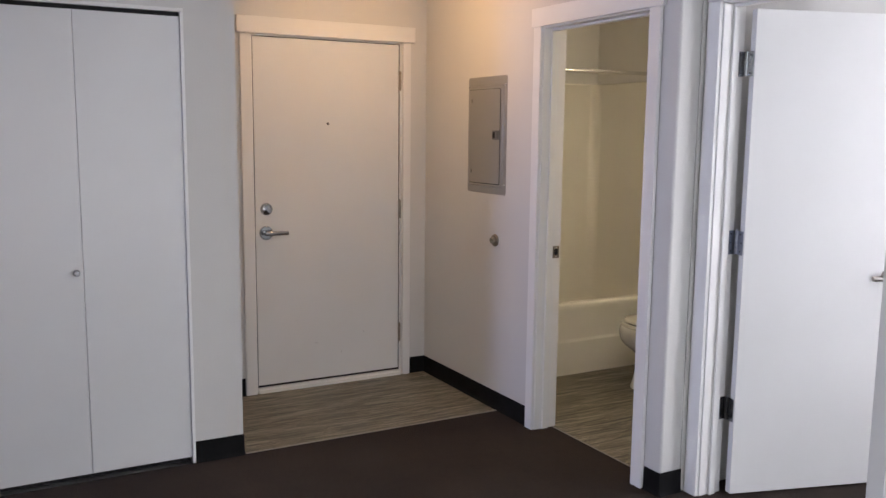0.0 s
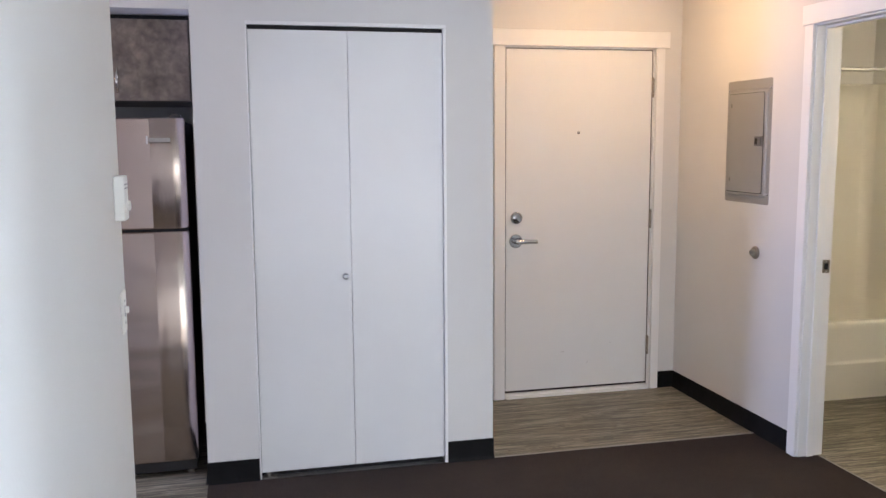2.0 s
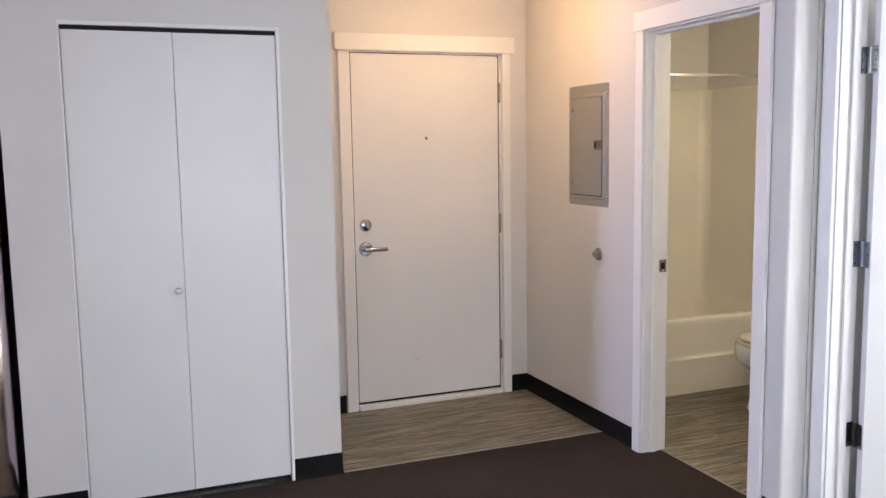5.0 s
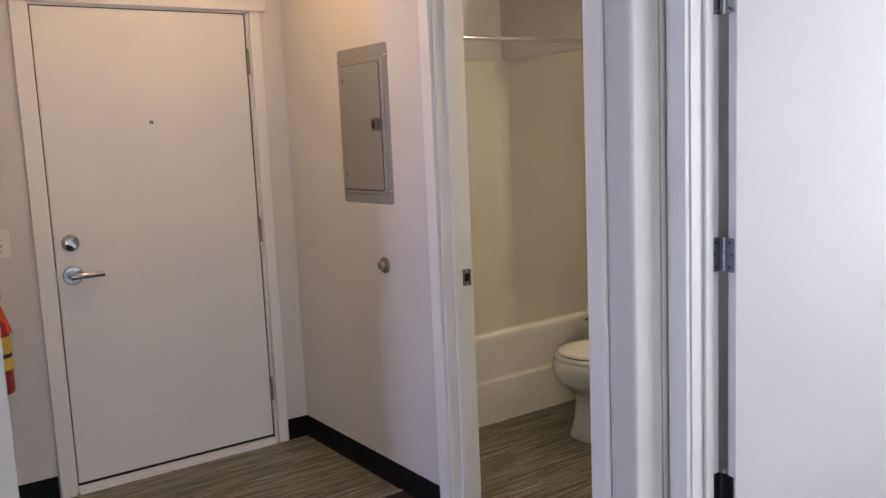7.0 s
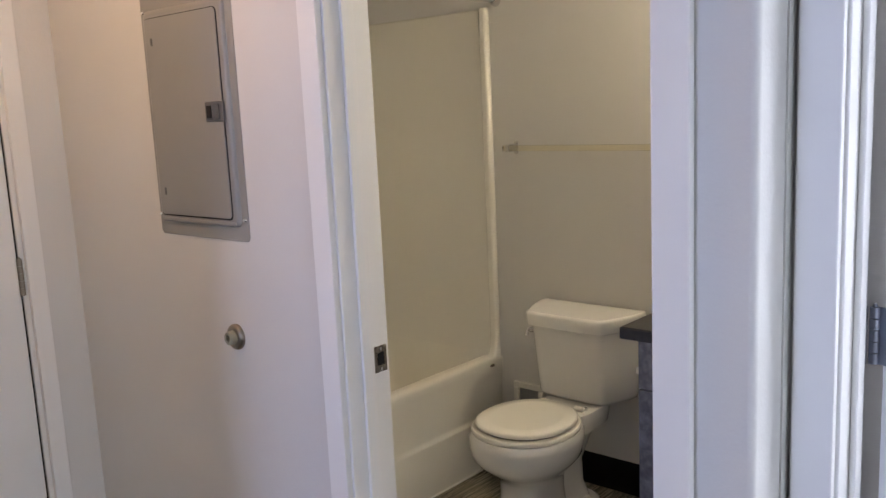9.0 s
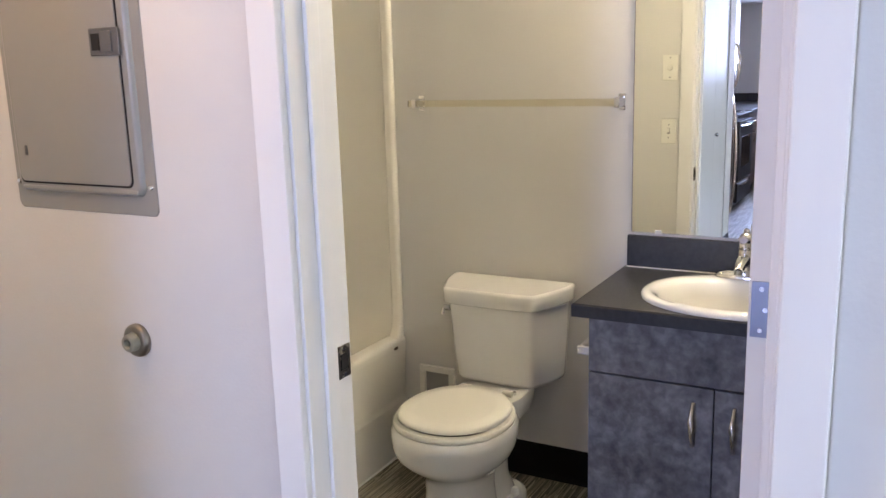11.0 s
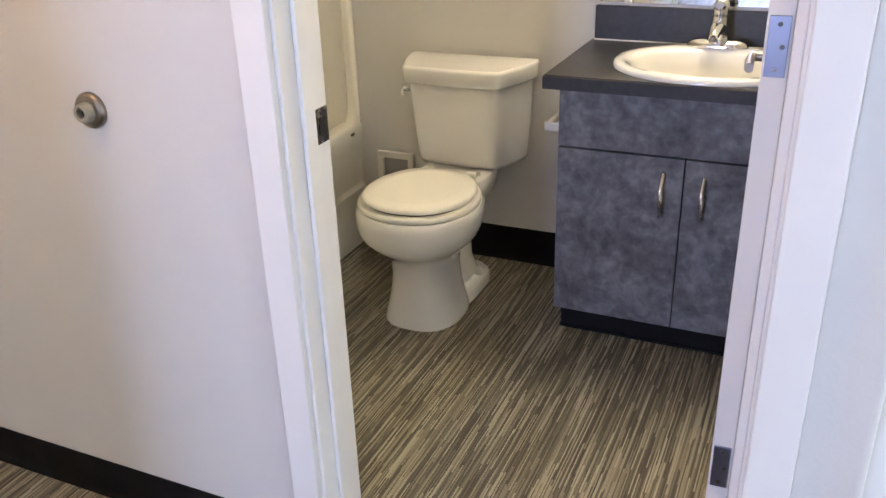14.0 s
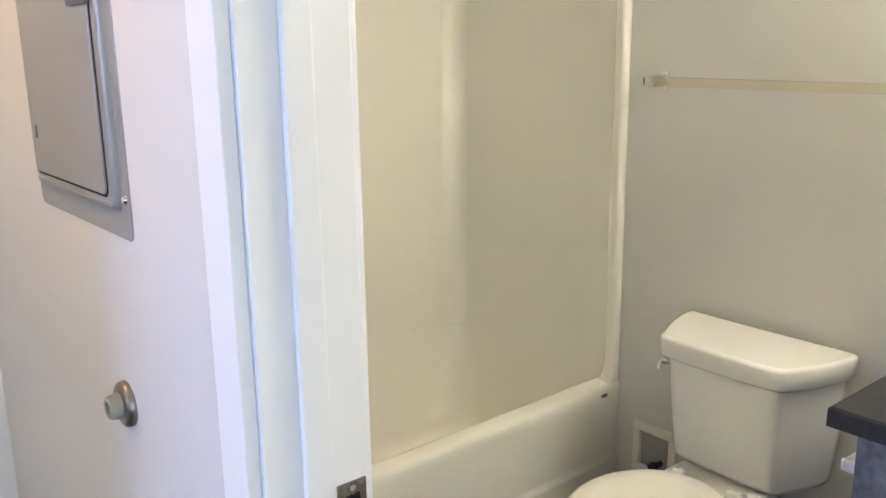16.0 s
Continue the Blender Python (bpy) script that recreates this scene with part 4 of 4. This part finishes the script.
    part("caulk", boxes((D - 0.023, D - 0.0185, -W, -0.012, 0.0382, 0.0415), bev=0.001), PLASTIC, t, "thin pale caulk line")


vanity_top()


def basin():
    cx, cy, z = 4.032, 3.262, 0.815
    b = thing("basin", (cx, cy, z), "off-white oval drop-in basin in the vanity top", "sink")
    prof = ((0.212, 0.255, 0.0002), (0.212, 0.255, 0.008), (0.205, 0.248, 0.015), (0.190, 0.234, 0.018), (0.172, 0.218, 0.015), (0.160, 0.205, 0.004), (0.150, 0.192, -0.030), (0.125, 0.16, -0.080), (0.08, 0.10, -0.115), (0.025, 0.025, -0.125))
    rings = []
    for i, (ax, ay, h) in enumerate(prof):
        dx = 0.0 if i < 4 else -0.018
        rings.append(oval(dx, 0, h, ax, ay, 64, 2.1))
    part("bowl", loft(rings, cap0=False), CHINA, b, sharp=70)
    part("drain", rod((-0.018, 0, -0.126), (-0.018, 0, -0.121), 0.022, n=24, bev=0.002), CHROME, b, "chrome drain")


basin()


def faucet():
    f = thing("faucet", (4.205, 3.266, 0.833), "chrome single-lever bathroom faucet behind the basin", "faucet")
    base = loft([oval(0, 0, z, ax, ay, 40, 2.4) for z, ax, ay in ((0.0, 0.028, 0.084), (0.007, 0.028, 0.084), (0.014, 0.024, 0.077), (0.019, 0.017, 0.062), (0.021, 0.010, 0.05))])
    part("base_plate", base, CHROME, f, sharp=60)
    body = [oval(0.0, 0, z, rx, ry, 32, 2.2) for z, rx, ry in ((0.012, 0.029, 0.034), (0.03, 0.025, 0.028), (0.05, 0.0225, 0.0235), (0.088, 0.021, 0.021))]
    part("body", loft(body), CHROME, f, sharp=60)
    part("collar", loft([oval(0.0, 0, z, q, q, 32) for z, q in ((0.086, 0.0215), (0.0865, 0.0228), (0.0905, 0.0228), (0.091, 0.0215))]), HARDWARE, f)
    part("spout", tube(arc((0.004, 0, 0.034), (-0.055, 0, 0.078), (-0.112, 0, 0.046), 14), (0.027, 0.0125), n=18), CHROME, f, sharp=60)
    part("aerator", rod((-0.108, 0, 0.046), (-0.112, 0, 0.034), 0.0105, n=18), HARDWARE, f)
    dome = [oval(0.001, 0, z, q, q, 28) for z, q in ((0.091, 0.0215), (0.112, 0.0225), (0.122, 0.0205), (0.130, 0.016), (0.135, 0.009))]
    handle = part("handle", loft(dome), CHROME, f, sharp=60)
    part("knob", loft([oval(0.001, 0, z, q, q, 18) for z, q in ((0.134, 0.005), (0.137, 0.0085), (0.142, 0.0092), (0.147, 0.007), (0.149, 0.002))]), CHROME, handle)
    part("handle_lever", tube([(-0.006, 0, 0.110), (-0.020, 0, 0.114), (-0.034, 0, 0.119), (-0.046, 0, 0.122)], (0.016, 0.012), n=16, flat=0.75), CHROME, handle, sharp=60)


faucet()


def mirror():
    m = thing("mirror", (XK, 3.637, 0.928), "large frameless wall mirror above the vanity", "mirror")
    W = 3.637 - 2.905
    part("glass", boxes((-0.006, -0.001, -W, 0, 0, 0.98), bev=0.0008), MIRROR, m)
    part("edge", boxes((-0.0065, -0.0005, 0.0002, 0.0022, 0, 0.98)), SCUFF, m, "dark glass edge")
    for y in (-0.085, -0.62):
        part("clip", boxes((-0.012, 0.0, y - 0.010, y + 0.010, -0.002, 0.010), bev=0.002), PLASTIC, m, "small clear mirror clip")


mirror()


def paper_holder():
    p = thing("paper_holder", (4.10, V1, 0.605), "white toilet paper holder on the side of the vanity", "paper holder")
    part("plate", boxes((-0.085, 0.085, 0.0, 0.008, -0.03, 0.03), bev=0.004), PLASTIC, p)
    for x in (-0.072, 0.072):
        part("arm", boxes((x - 0.006, x + 0.006, 0.006, 0.088, -0.011, 0.015), bev=0.004, seg=3), PLASTIC, p)
    part("roller", rod((-0.066, 0.076, 0.004), (0.066, 0.076, 0.004), 0.012, n=20), PLASTIC, p)


paper_holder()


def wall_plate(name, at, rz, label, kind_of):
    """A cover plate whose face looks along local -y."""
    p = thing(name, at, label, "light switch", rz=rz, group="wall switches")
    part("plate", boxes((-0.036, 0.036, -0.006, 0.0, -0.058, 0.058), bev=0.003), PLASTIC, p)
    if kind_of == "toggle":
        part("toggle", boxes((-0.005, 0.005, -0.017, -0.005, -0.004, 0.014), bev=0.002), PLASTIC, p)
        part("slot", boxes((-0.0065, 0.0065, -0.0072, -0.0055, -0.013, 0.016)), SCUFF, p)
    else:
        part("knob", rod((0, -0.005, 0), (0, -0.018, 0), 0.014, 0.012, n=24, bev=0.002), PLASTIC, p)
    for z in (-0.03, 0.03) if kind_of == "toggle" else (-0.045, 0.045):
        part("screw", rod((0, -0.006, z), (0, -0.0075, z), 0.0035, n=10), SCUFF, p)


wall_plate("light_switch", (XB, 3.880, 1.137), 90, "cream toggle light switch inside the bathroom", "toggle")
wall_plate("timer_switch", (XB, 3.880, 1.431), 90, "cream rotary fan timer inside the bathroom", "dial")
wall_plate("light_switch", (1.476, YE, 1.117), 0, "cream toggle light switch beside the entry door", "toggle")
wall_plate("light_switch", (-0.15, 2.69, 1.085), 90, "white toggle light switch at the end of the wall", "toggle")


def thermostat():
    t = thing("thermostat", (-0.15, 2.675, 1.338), "white wall thermostat with a small side dial", "thermostat")
    part("case", boxes((0.0, 0.027, -0.040, 0.040, 0, 0.120), bev=0.004), PLASTIC, t)
    part("dial", rod((0.026, 0.012, 0.038), (0.036, 0.012, 0.038), 0.015, 0.013, n=24, bev=0.002), PLASTIC, t)
    part("grille", boxes((0.0265, 0.028, -0.030, 0.030, 0.085, 0.088), (0.0265, 0.028, -0.030, 0.030, 0.095, 0.098)), SCUFF, t)


thermostat()

# ---- fire extinguisher ----


def extinguisher():
    e = thing("fire_extinguisher", (1.408, 4.937, 0.525), "red fire extinguisher with orange tag on the wall", "fire extinguisher")
    ring = lambda r, z: [(r * math.cos(a), r * math.sin(a), z) for a in (k * math.pi / 16 for k in range(32))]
    body = part("cylinder", loft([ring(r, z) for r, z in ((0.045, 0.0), (0.053, 0.006), (0.055, 0.02), (0.055, 0.255), (0.050, 0.285), (0.036, 0.310), (0.018, 0.322), (0.018, 0.335))]), RED, e, sharp=60)
    part("label", loft([[(0.0557 * math.cos(a), 0.0557 * math.sin(a), z) for a in (-1.9 + 2.3 * k / 16 for k in range(17))] + [(0.0552 * math.cos(a), 0.0552 * math.sin(a), z) for a in (-1.9 + 2.3 * (16 - k) / 16 for k in range(17))] for z in (0.10, 0.235)]), YELLOW, body, "yellow instruction label")
    part("strap", loft([ring(r, z) for r, z in ((0.0556, 0.150), (0.0575, 0.150), (0.0575, 0.166), (0.0556, 0.166))], cap0=False, cap1=False), BLACKPLASTIC, e, "black mounting strap")
    part("valve", boxes((-0.016, 0.016, -0.016, 0.016, 0.335, 0.372), bev=0.004), NICKEL, e)
    part("lever", boxes((-0.012, 0.012, -0.095, 0.020, 0.372, 0.380), (-0.011, 0.011, -0.085, 0.015, 0.346, 0.353), bev=0.002), BLACKPLASTIC, e)
    part("pin_ring", tube([(0.022 + 0.014 * math.cos(a), -0.012, 0.392 + 0.018 * math.sin(a)) for a in (k * math.pi / 8 for k in range(17))], 0.0018, n=8), CHROME, e)
    bm = bmesh.new()
    tag = [[(0.008 + 0.012 * i / 4, -0.02 - 0.025 * math.sin(i / 4 * 1.3), 0.372 - 0.030 * i), (0.030 + 0.034 * i / 4, -0.012 - 0.020 * math.sin(i / 4 * 1.1), 0.366 - 0.030 * i), (0.029 + 0.034 * i / 4, -0.010 - 0.020 * math.sin(i / 4 * 1.1), 0.366 - 0.030 * i), (0.008 + 0.012 * i / 4, -0.018 - 0.025 * math.sin(i / 4 * 1.3), 0.372 - 0.030 * i)] for i in range(5)]
    part("tag", loft(tag, bm=bm), ORANGE, e, "orange inspection tag")
    part("bracket", boxes((-0.02, 0.02, 0.056, 0.083, 0.08, 0.34), bev=0.002), DARKMETAL, e)


extinguisher()

# ---- kitchen ----


def fridge():
    f = thing("fridge", (-0.44, 4.245, 0.0), "stainless top-freezer refrigerator beside the closet wall", "refrigerator")
    hw = 0.378
    part("cabinet", boxes((-hw + 0.004, hw - 0.004, 0.075, 0.74, 0.03, 1.640), bev=0.004), FRIDGESIDE, f, "dark textured cabinet")
    for n, z0, z1 in (("freezer_door", 1.160, 1.652), ("fridge_door", 0.075, 1.146)):
        rings = []
        for z, e in ((z0, 0.006), (z0 + 0.006, 0.0), (z1 - 0.006, 0.0), (z1, 0.006)):
            prof = [(-hw + e, 0.066), (-hw + e, 0.012 + e), (-hw + 0.012 + e, 0.0 + e)]
            prof += [(-hw + 0.012 + (2 * hw - 0.024) * k / 16, e - 0.004 * math.sin(math.pi * k / 16)) for k in range(1, 16)]
            prof += [(hw - 0.012 - e, 0.0 + e), (hw - e, 0.012 + e), (hw - e, 0.066)]
            rings.append([(x, y, z) for x, y in prof])
        dr = part(n, loft(rings), STEEL, f, "brushed stainless steel door", sharp=50)
        part("handle", tube(arc((-hw + 0.05, -0.002, z0 + 0.06), (-hw + 0.05, -0.07, (z0 + z1) / 2), (-hw + 0.05, -0.002, z1 - 0.06), 12), 0.011), STEEL, dr)
        if n == "freezer_door":
            part("badge", boxes((hw - 0.155, hw - 0.060, -0.0125, -0.004, 1.545, 1.565), bev=0.002), NICKEL, dr, "small bright maker's badge")
            part("badge_edge", boxes((hw - 0.162, hw - 0.156, -0.0135, -0.004, 1.538, 1.572), bev=0.001), SILVERMARK, dr)
    part("seal", boxes((-hw + 0.008, hw - 0.008, 0.02, 0.075, 1.1465, 1.1595), (-hw + 0.010, hw - 0.010, 0.066, 0.0745, 0.075, 1.645)), GAPBLACK, f, "black door seal")
    part("kick_grille", boxes((-hw + 0.01, hw - 0.01, 0.03, 0.07, 0.018, 0.072), bev=0.003), BLACKPLASTIC, f)
    part("top_hinge", boxes((hw - 0.06, hw - 0.015, 0.02, 0.09, 1.653, 1.668), bev=0.003), FRIDGESIDE, f)
    for x in (-hw + 0.04, hw - 0.04):
        part("foot", rod((x, 0.05, 0.0), (x, 0.05, 0.03), 0.018, n=16), NICKEL, f)


fridge()


def cabinet_front(parent, x0, x1, z0, z1, y, pull_at=None, name="door", vertical=True):
    dr = part(name, boxes((x0, x1, y, y + 0.019, z0, z1), bev=0.0015), SLATE_BROWN, parent)
    if pull_at:
        px, pz = pull_at
        a, b = ((px, y, pz + 0.05), (px, y, pz - 0.05)) if vertical else ((px - 0.05, y, pz), (px + 0.05, y, pz))
        part("pull", tube(arc(a, (px, y - 0.055, pz), b, 12), 0.0065, flat=1.4), PULL, dr)


def upper_cabinet(name, x0, x1, z0, z1, y0, label, doors=2):
    c = thing(name, (x0, y0, z0), label, "kitchen cabinet", group="kitchen wall cabinets")
    w, h = x1 - x0, z1 - z0
    part("body", boxes((0.0, w, 0.02, YE - y0 - 0.001, 0, h)), SLATE_BROWN, c)
    for k in range(doors):
        a, b = w * k / doors + 0.002, w * (k + 1) / doors - 0.002
        px = b - 0.06 if k % 2 == 0 else a + 0.092
        cabinet_front(c, a, b, 0.002, h - 0.002, 0.0, (px, 0.09))


upper_cabinet("wall_cabinet", -0.835, -0.030, 1.728, 2.086, 4.30, "brown-grey slate laminate cabinet above the refrigerator")
# Black strip painted as the shade between cabinet and soffit.
solid("cabinet_shade_strip", boxes((-0.835, -0.017, 4.33, 4.36, 2.0865, 2.1045)), GAPBLACK, "black strip standing in for the shade above the cabinet", "trim")
upper_cabinet("wall_cabinet", -1.72, -0.86, 1.40, 2.09, 4.68, "brown-grey slate laminate wall cabinet")
upper_cabinet("wall_cabinet", -2.50, -1.74, 1.75, 2.09, 4.68, "short slate laminate cabinet above the stove")
upper_cabinet("wall_cabinet", -3.38, -2.52, 1.40, 2.09, 4.68, "brown-grey slate laminate wall cabinet")


def base_cabinet(x0, x1, label):
    c = thing("base_cabinet", (x0, 4.40, 0.0), label, "kitchen cabinet", group="kitchen base cabinets")
    w = x1 - x0
    part("body", boxes((0, w, 0.02, YE - 4.40 - 0.001, 0.10, 0.889)), SLATE_BROWN, c)
    part("toe_kick", boxes((0, w, 0.07, 0.09, 0.0, 0.0995)), TOE, c)
    for k in range(2):
        a, b = w * k / 2 + 0.002, w * (k + 1) / 2 - 0.002
        cabinet_front(c, a, b, 0.105, 0.70, 0.0, (b - 0.05 if k == 0 else a + 0.05, 0.62))
        cabinet_front(c, a, b, 0.705, 0.885, 0.0, ((a + b) / 2, 0.80), "drawer", False)


base_cabinet(-1.72, -0.86, "slate laminate base cabinet beside the refrigerator")
base_cabinet(-3.36, -2.52, "slate laminate base cabinet beside the stove")


def sink_run():
    """Base units below the window; their fronts look along +x."""
    for k, (y0, y1) in enumerate(((1.92, 2.70), (2.704, 3.48), (3.484, 4.38))):
        c = thing("base_cabinet", (-3.80, y0, 0.0), "slate laminate base cabinet below the kitchen window", "kitchen cabinet", group="kitchen base cabinets")
        w = y1 - y0
        part("body", boxes((-0.619, -0.02, 0, w, 0.10, 0.889)), SLATE_BROWN, c)
        part("toe_kick", boxes((-0.09, -0.07, 0, w, 0.0, 0.0995)), TOE, c)
        for j in range(2):
            a, b = w * j / 2 + 0.002, w * (j + 1) / 2 - 0.002
            dr = part("door", boxes((-0.0195, 0.0, a, b, 0.105, 0.885), bev=0.0015), SLATE_BROWN, c)
            py = b - 0.05 if j == 0 else a + 0.05
            part("pull", tube(arc((0.0, py, 0.82), (0.055, py, 0.77), (0.0, py, 0.72), 12), 0.005, flat=1.4), NICKEL, dr)


sink_run()


def kitchen_tops():
    t = thing("kitchen_countertop", (-3.775, 4.37, 0.89), "charcoal laminate kitchen countertop with backsplash", "countertop")
    ox, oy = -3.775, 4.37
    part("window_run", boxes((-0.643, 0.0, 1.92 - oy, YE - oy - 0.001, 0, 0.038), bev=0.004), COUNTER, t)
    part("stove_run", boxes((0.0005, -2.505 - ox, 0.0, YE - oy - 0.001, 0, 0.038), bev=0.004), COUNTER, t)
    part("fridge_run", boxes((-1.735 - ox, -0.86 - ox, 0.0, YE - oy - 0.001, 0, 0.038), bev=0.004), COUNTER, t)
    part("backsplash", boxes((-0.643, -0.624, 1.92 - oy, YE - oy - 0.02, 0.0385, 0.14), (-0.643, -2.505 - ox, YE - oy - 0.02, YE - oy - 0.001, 0.0385, 0.14), bev=0.003), COUNTER, t)


kitchen_tops()


def kitchen_sink():
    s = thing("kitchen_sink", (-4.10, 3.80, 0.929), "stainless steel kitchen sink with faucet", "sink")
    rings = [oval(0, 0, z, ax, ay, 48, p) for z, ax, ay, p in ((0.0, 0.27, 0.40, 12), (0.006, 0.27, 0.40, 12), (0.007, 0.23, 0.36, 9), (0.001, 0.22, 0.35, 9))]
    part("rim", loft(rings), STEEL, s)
    # Flat dark plate on the rim stands in for the shaded bowl.
    part("bowl_shade_plate", boxes((-0.2, 0.2, -0.33, 0.33, 0.0071, 0.0078)), DARKMETAL, s, "dark steel plate standing in for the shaded bowl")
    bm = rod((-0.235, 0, 0.0), (-0.235, 0, 0.05), 0.022, 0.016)
    tube(arc((-0.235, 0, 0.05), (-0.20, 0, 0.32), (-0.04, 0, 0.16), 16), 0.010, bm=bm)
    part("faucet", bm, CHROME, s)


kitchen_sink()


def stove():
    s = thing("stove", (-2.12, 4.365, 0.0), "black freestanding electric stove with chrome handles", "stove")
    hw = 0.378
    part("body", boxes((-hw, hw, 0.03, 0.64, 0.02, 0.895), bev=0.003), BLACKPLASTIC, s)
    part("cooktop", boxes((-hw, hw, 0.0, 0.64, 0.896, 0.918), bev=0.004), BLACKPLASTIC, s)
    dr = part("oven_door", boxes((-hw + 0.004, hw - 0.004, -0.012, 0.029, 0.27, 0.855), bev=0.006), BLACKPLASTIC, s)
    part("oven_window", boxes((-0.24, 0.24, -0.0145, -0.010, 0.40, 0.70), bev=0.002), GLASSDARK, dr)
    part("oven_handle", tube(arc((-0.32, -0.012, 0.81), (0.0, -0.085, 0.81), (0.32, -0.012, 0.81), 14), 0.011), CHROME, dr, "chrome oven handle")
    w = part("drawer", boxes((-hw + 0.004, hw - 0.004, -0.010, 0.029, 0.06, 0.26), bev=0.005), BLACKPLASTIC, s)
    part("drawer_handle", tube(arc((-0.20, -0.010, 0.22), (0.0, -0.050, 0.22), (0.20, -0.010, 0.22), 12), 0.009), CHROME, w)
    part("back_panel", boxes((-hw, hw, 0.56, 0.64, 0.919, 1.10), bev=0.006), BLACKPLASTIC, s)
    for x in (-0.30, -0.22, 0.22, 0.30):
        part("knob", rod((x, 0.56, 1.03), (x, 0.535, 1.03), 0.022, 0.018, n=20, bev=0.002), CHROME, s)
    for x, y, r in ((-0.19, 0.15, 0.10), (0.19, 0.15, 0.08), (-0.19, 0.40, 0.08), (0.19, 0.40, 0.10)):
        bm = bmesh.new()
        for q in (r, r * 0.72, r * 0.44):
            tube([(x + q * math.cos(a), y + q * math.sin(a), 0.926) for a in (k * math.pi / 14 for k in range(29))], 0.006, n=8, bm=bm)
        part("burner", bm, DARKMETAL, s)
        part("drip_pan", rod((x, y, 0.9185), (x, y, 0.921), r * 1.15, n=28), CHROME, s)


stove()


def window_unit(name, at, rz, w, h, label, blinds):
    """A white vinyl window; local x along the wall, the room on local -y."""
    u = thing(name, at, label, "window", rz=rz, kind="structure")
    f = 0.045
    part("window_frame", boxes((0, w, 0.02, 0.10, 0, f), (0, w, 0.02, 0.10, h - f, h), (0, f, 0.02, 0.10, f, h - f), (w - f, w, 0.02, 0.10, f, h - f), (w / 2 - 0.025, w / 2 + 0.025, 0.03, 0.09, f, h - f)), TRIM, u)
    for x0, x1 in ((f, w / 2 - 0.025), (w / 2 + 0.025, w - f)):
        g = part("pane", boxes((x0, x1, 0.058, 0.062, f, h - f)), PANE, u)
        g.visible_shadow = False
    part("window_sill", boxes((-0.03, w + 0.03, -0.045, 0.019, -0.025, -0.0005), (-0.02, w + 0.02, -0.016, -0.001, -0.10, -0.026), bev=0.003), TRIM, u)
    if blinds:
        part("head_rail", boxes((0.005, w - 0.005, -0.006, 0.018, h - 0.04, h - 0.002), bev=0.002), BLIND, u)
        bm = boxes((0.008, w - 0.008, -0.012, 0.012, -0.0006, 0.0006))
        me = finish(bm, BLIND, "slat")
        z = h - 0.055
        while z > blinds:
            s = new("slat", me)
            s.parent = u
            s.matrix_local = pose(0, 0.004, z, 22, 0, 0)
            z -= 0.021


window_unit("window_1", (-4.42, 3.42, 1.24), 90, 1.01, 0.92, "white kitchen window with raised slatted blind", 0.30)
window_unit("window_2", (2.5, -1.5, 0.15), 180, 2.3, 2.05, "white living room window", 0)
# Unseen window, added where the left wall's fill light stands.
window_unit("window_4", (6.0, 0.05, 0.4), -90, 1.4, 1.75, "unseen window added for the fill light on the left wall", 0)
window_unit("window_3", (4.75, 1.46, 0.6), -90, 0.96, 1.55, "white bedroom window, unseen, placed to light the door leaf", 0)

# ---- lamps ----


def ceiling_lamp(x, y, label):
    c = thing("ceiling_lamp", (x, y, H), label, "ceiling light", group="flush ceiling lamps")
    ring = lambda r, z: [(r * math.cos(a), r * math.sin(a), z) for a in (k * math.pi / 16 for k in range(32))]
    part("base", rod((0, 0, -0.02), (0, 0, 0), 0.13, n=32), NICKEL, c)
    part("shade", loft([ring(r, z) for r, z in ((0.12, -0.021), (0.125, -0.035), (0.105, -0.060), (0.06, -0.078), (0.01, -0.082))]), LAMPGLASS, c)


ceiling_lamp(2.17, 4.27, "round flush ceiling lamp lit at the entry")
ceiling_lamp(-1.5, 3.1, "round flush ceiling lamp lit in the kitchen")


def vanity_lamp():
    c = thing("vanity_lamp", (XK, 3.27, 2.06), "chrome bar light with three bulbs above the mirror", "wall light")
    part("bar", boxes((-0.022, 0.0, -0.32, 0.32, -0.05, 0.05), bev=0.006), CHROME, c)
    for y in (-0.22, 0.0, 0.22):
        socket = part("socket", rod((-0.022, y, -0.01), (-0.032, y, -0.01), 0.024, 0.020, n=24), CHROME, c)
        part("bulb", loft([[(-0.030 - d, y + r * math.cos(a), -0.01 + r * math.sin(a)) for a in (k * math.pi / 12 for k in range(24))] for d, r in ((0.0, 0.018), (0.012, 0.034), (0.026, 0.040), (0.040, 0.034), (0.050, 0.016))]), LAMPGLASS, socket)


vanity_lamp()
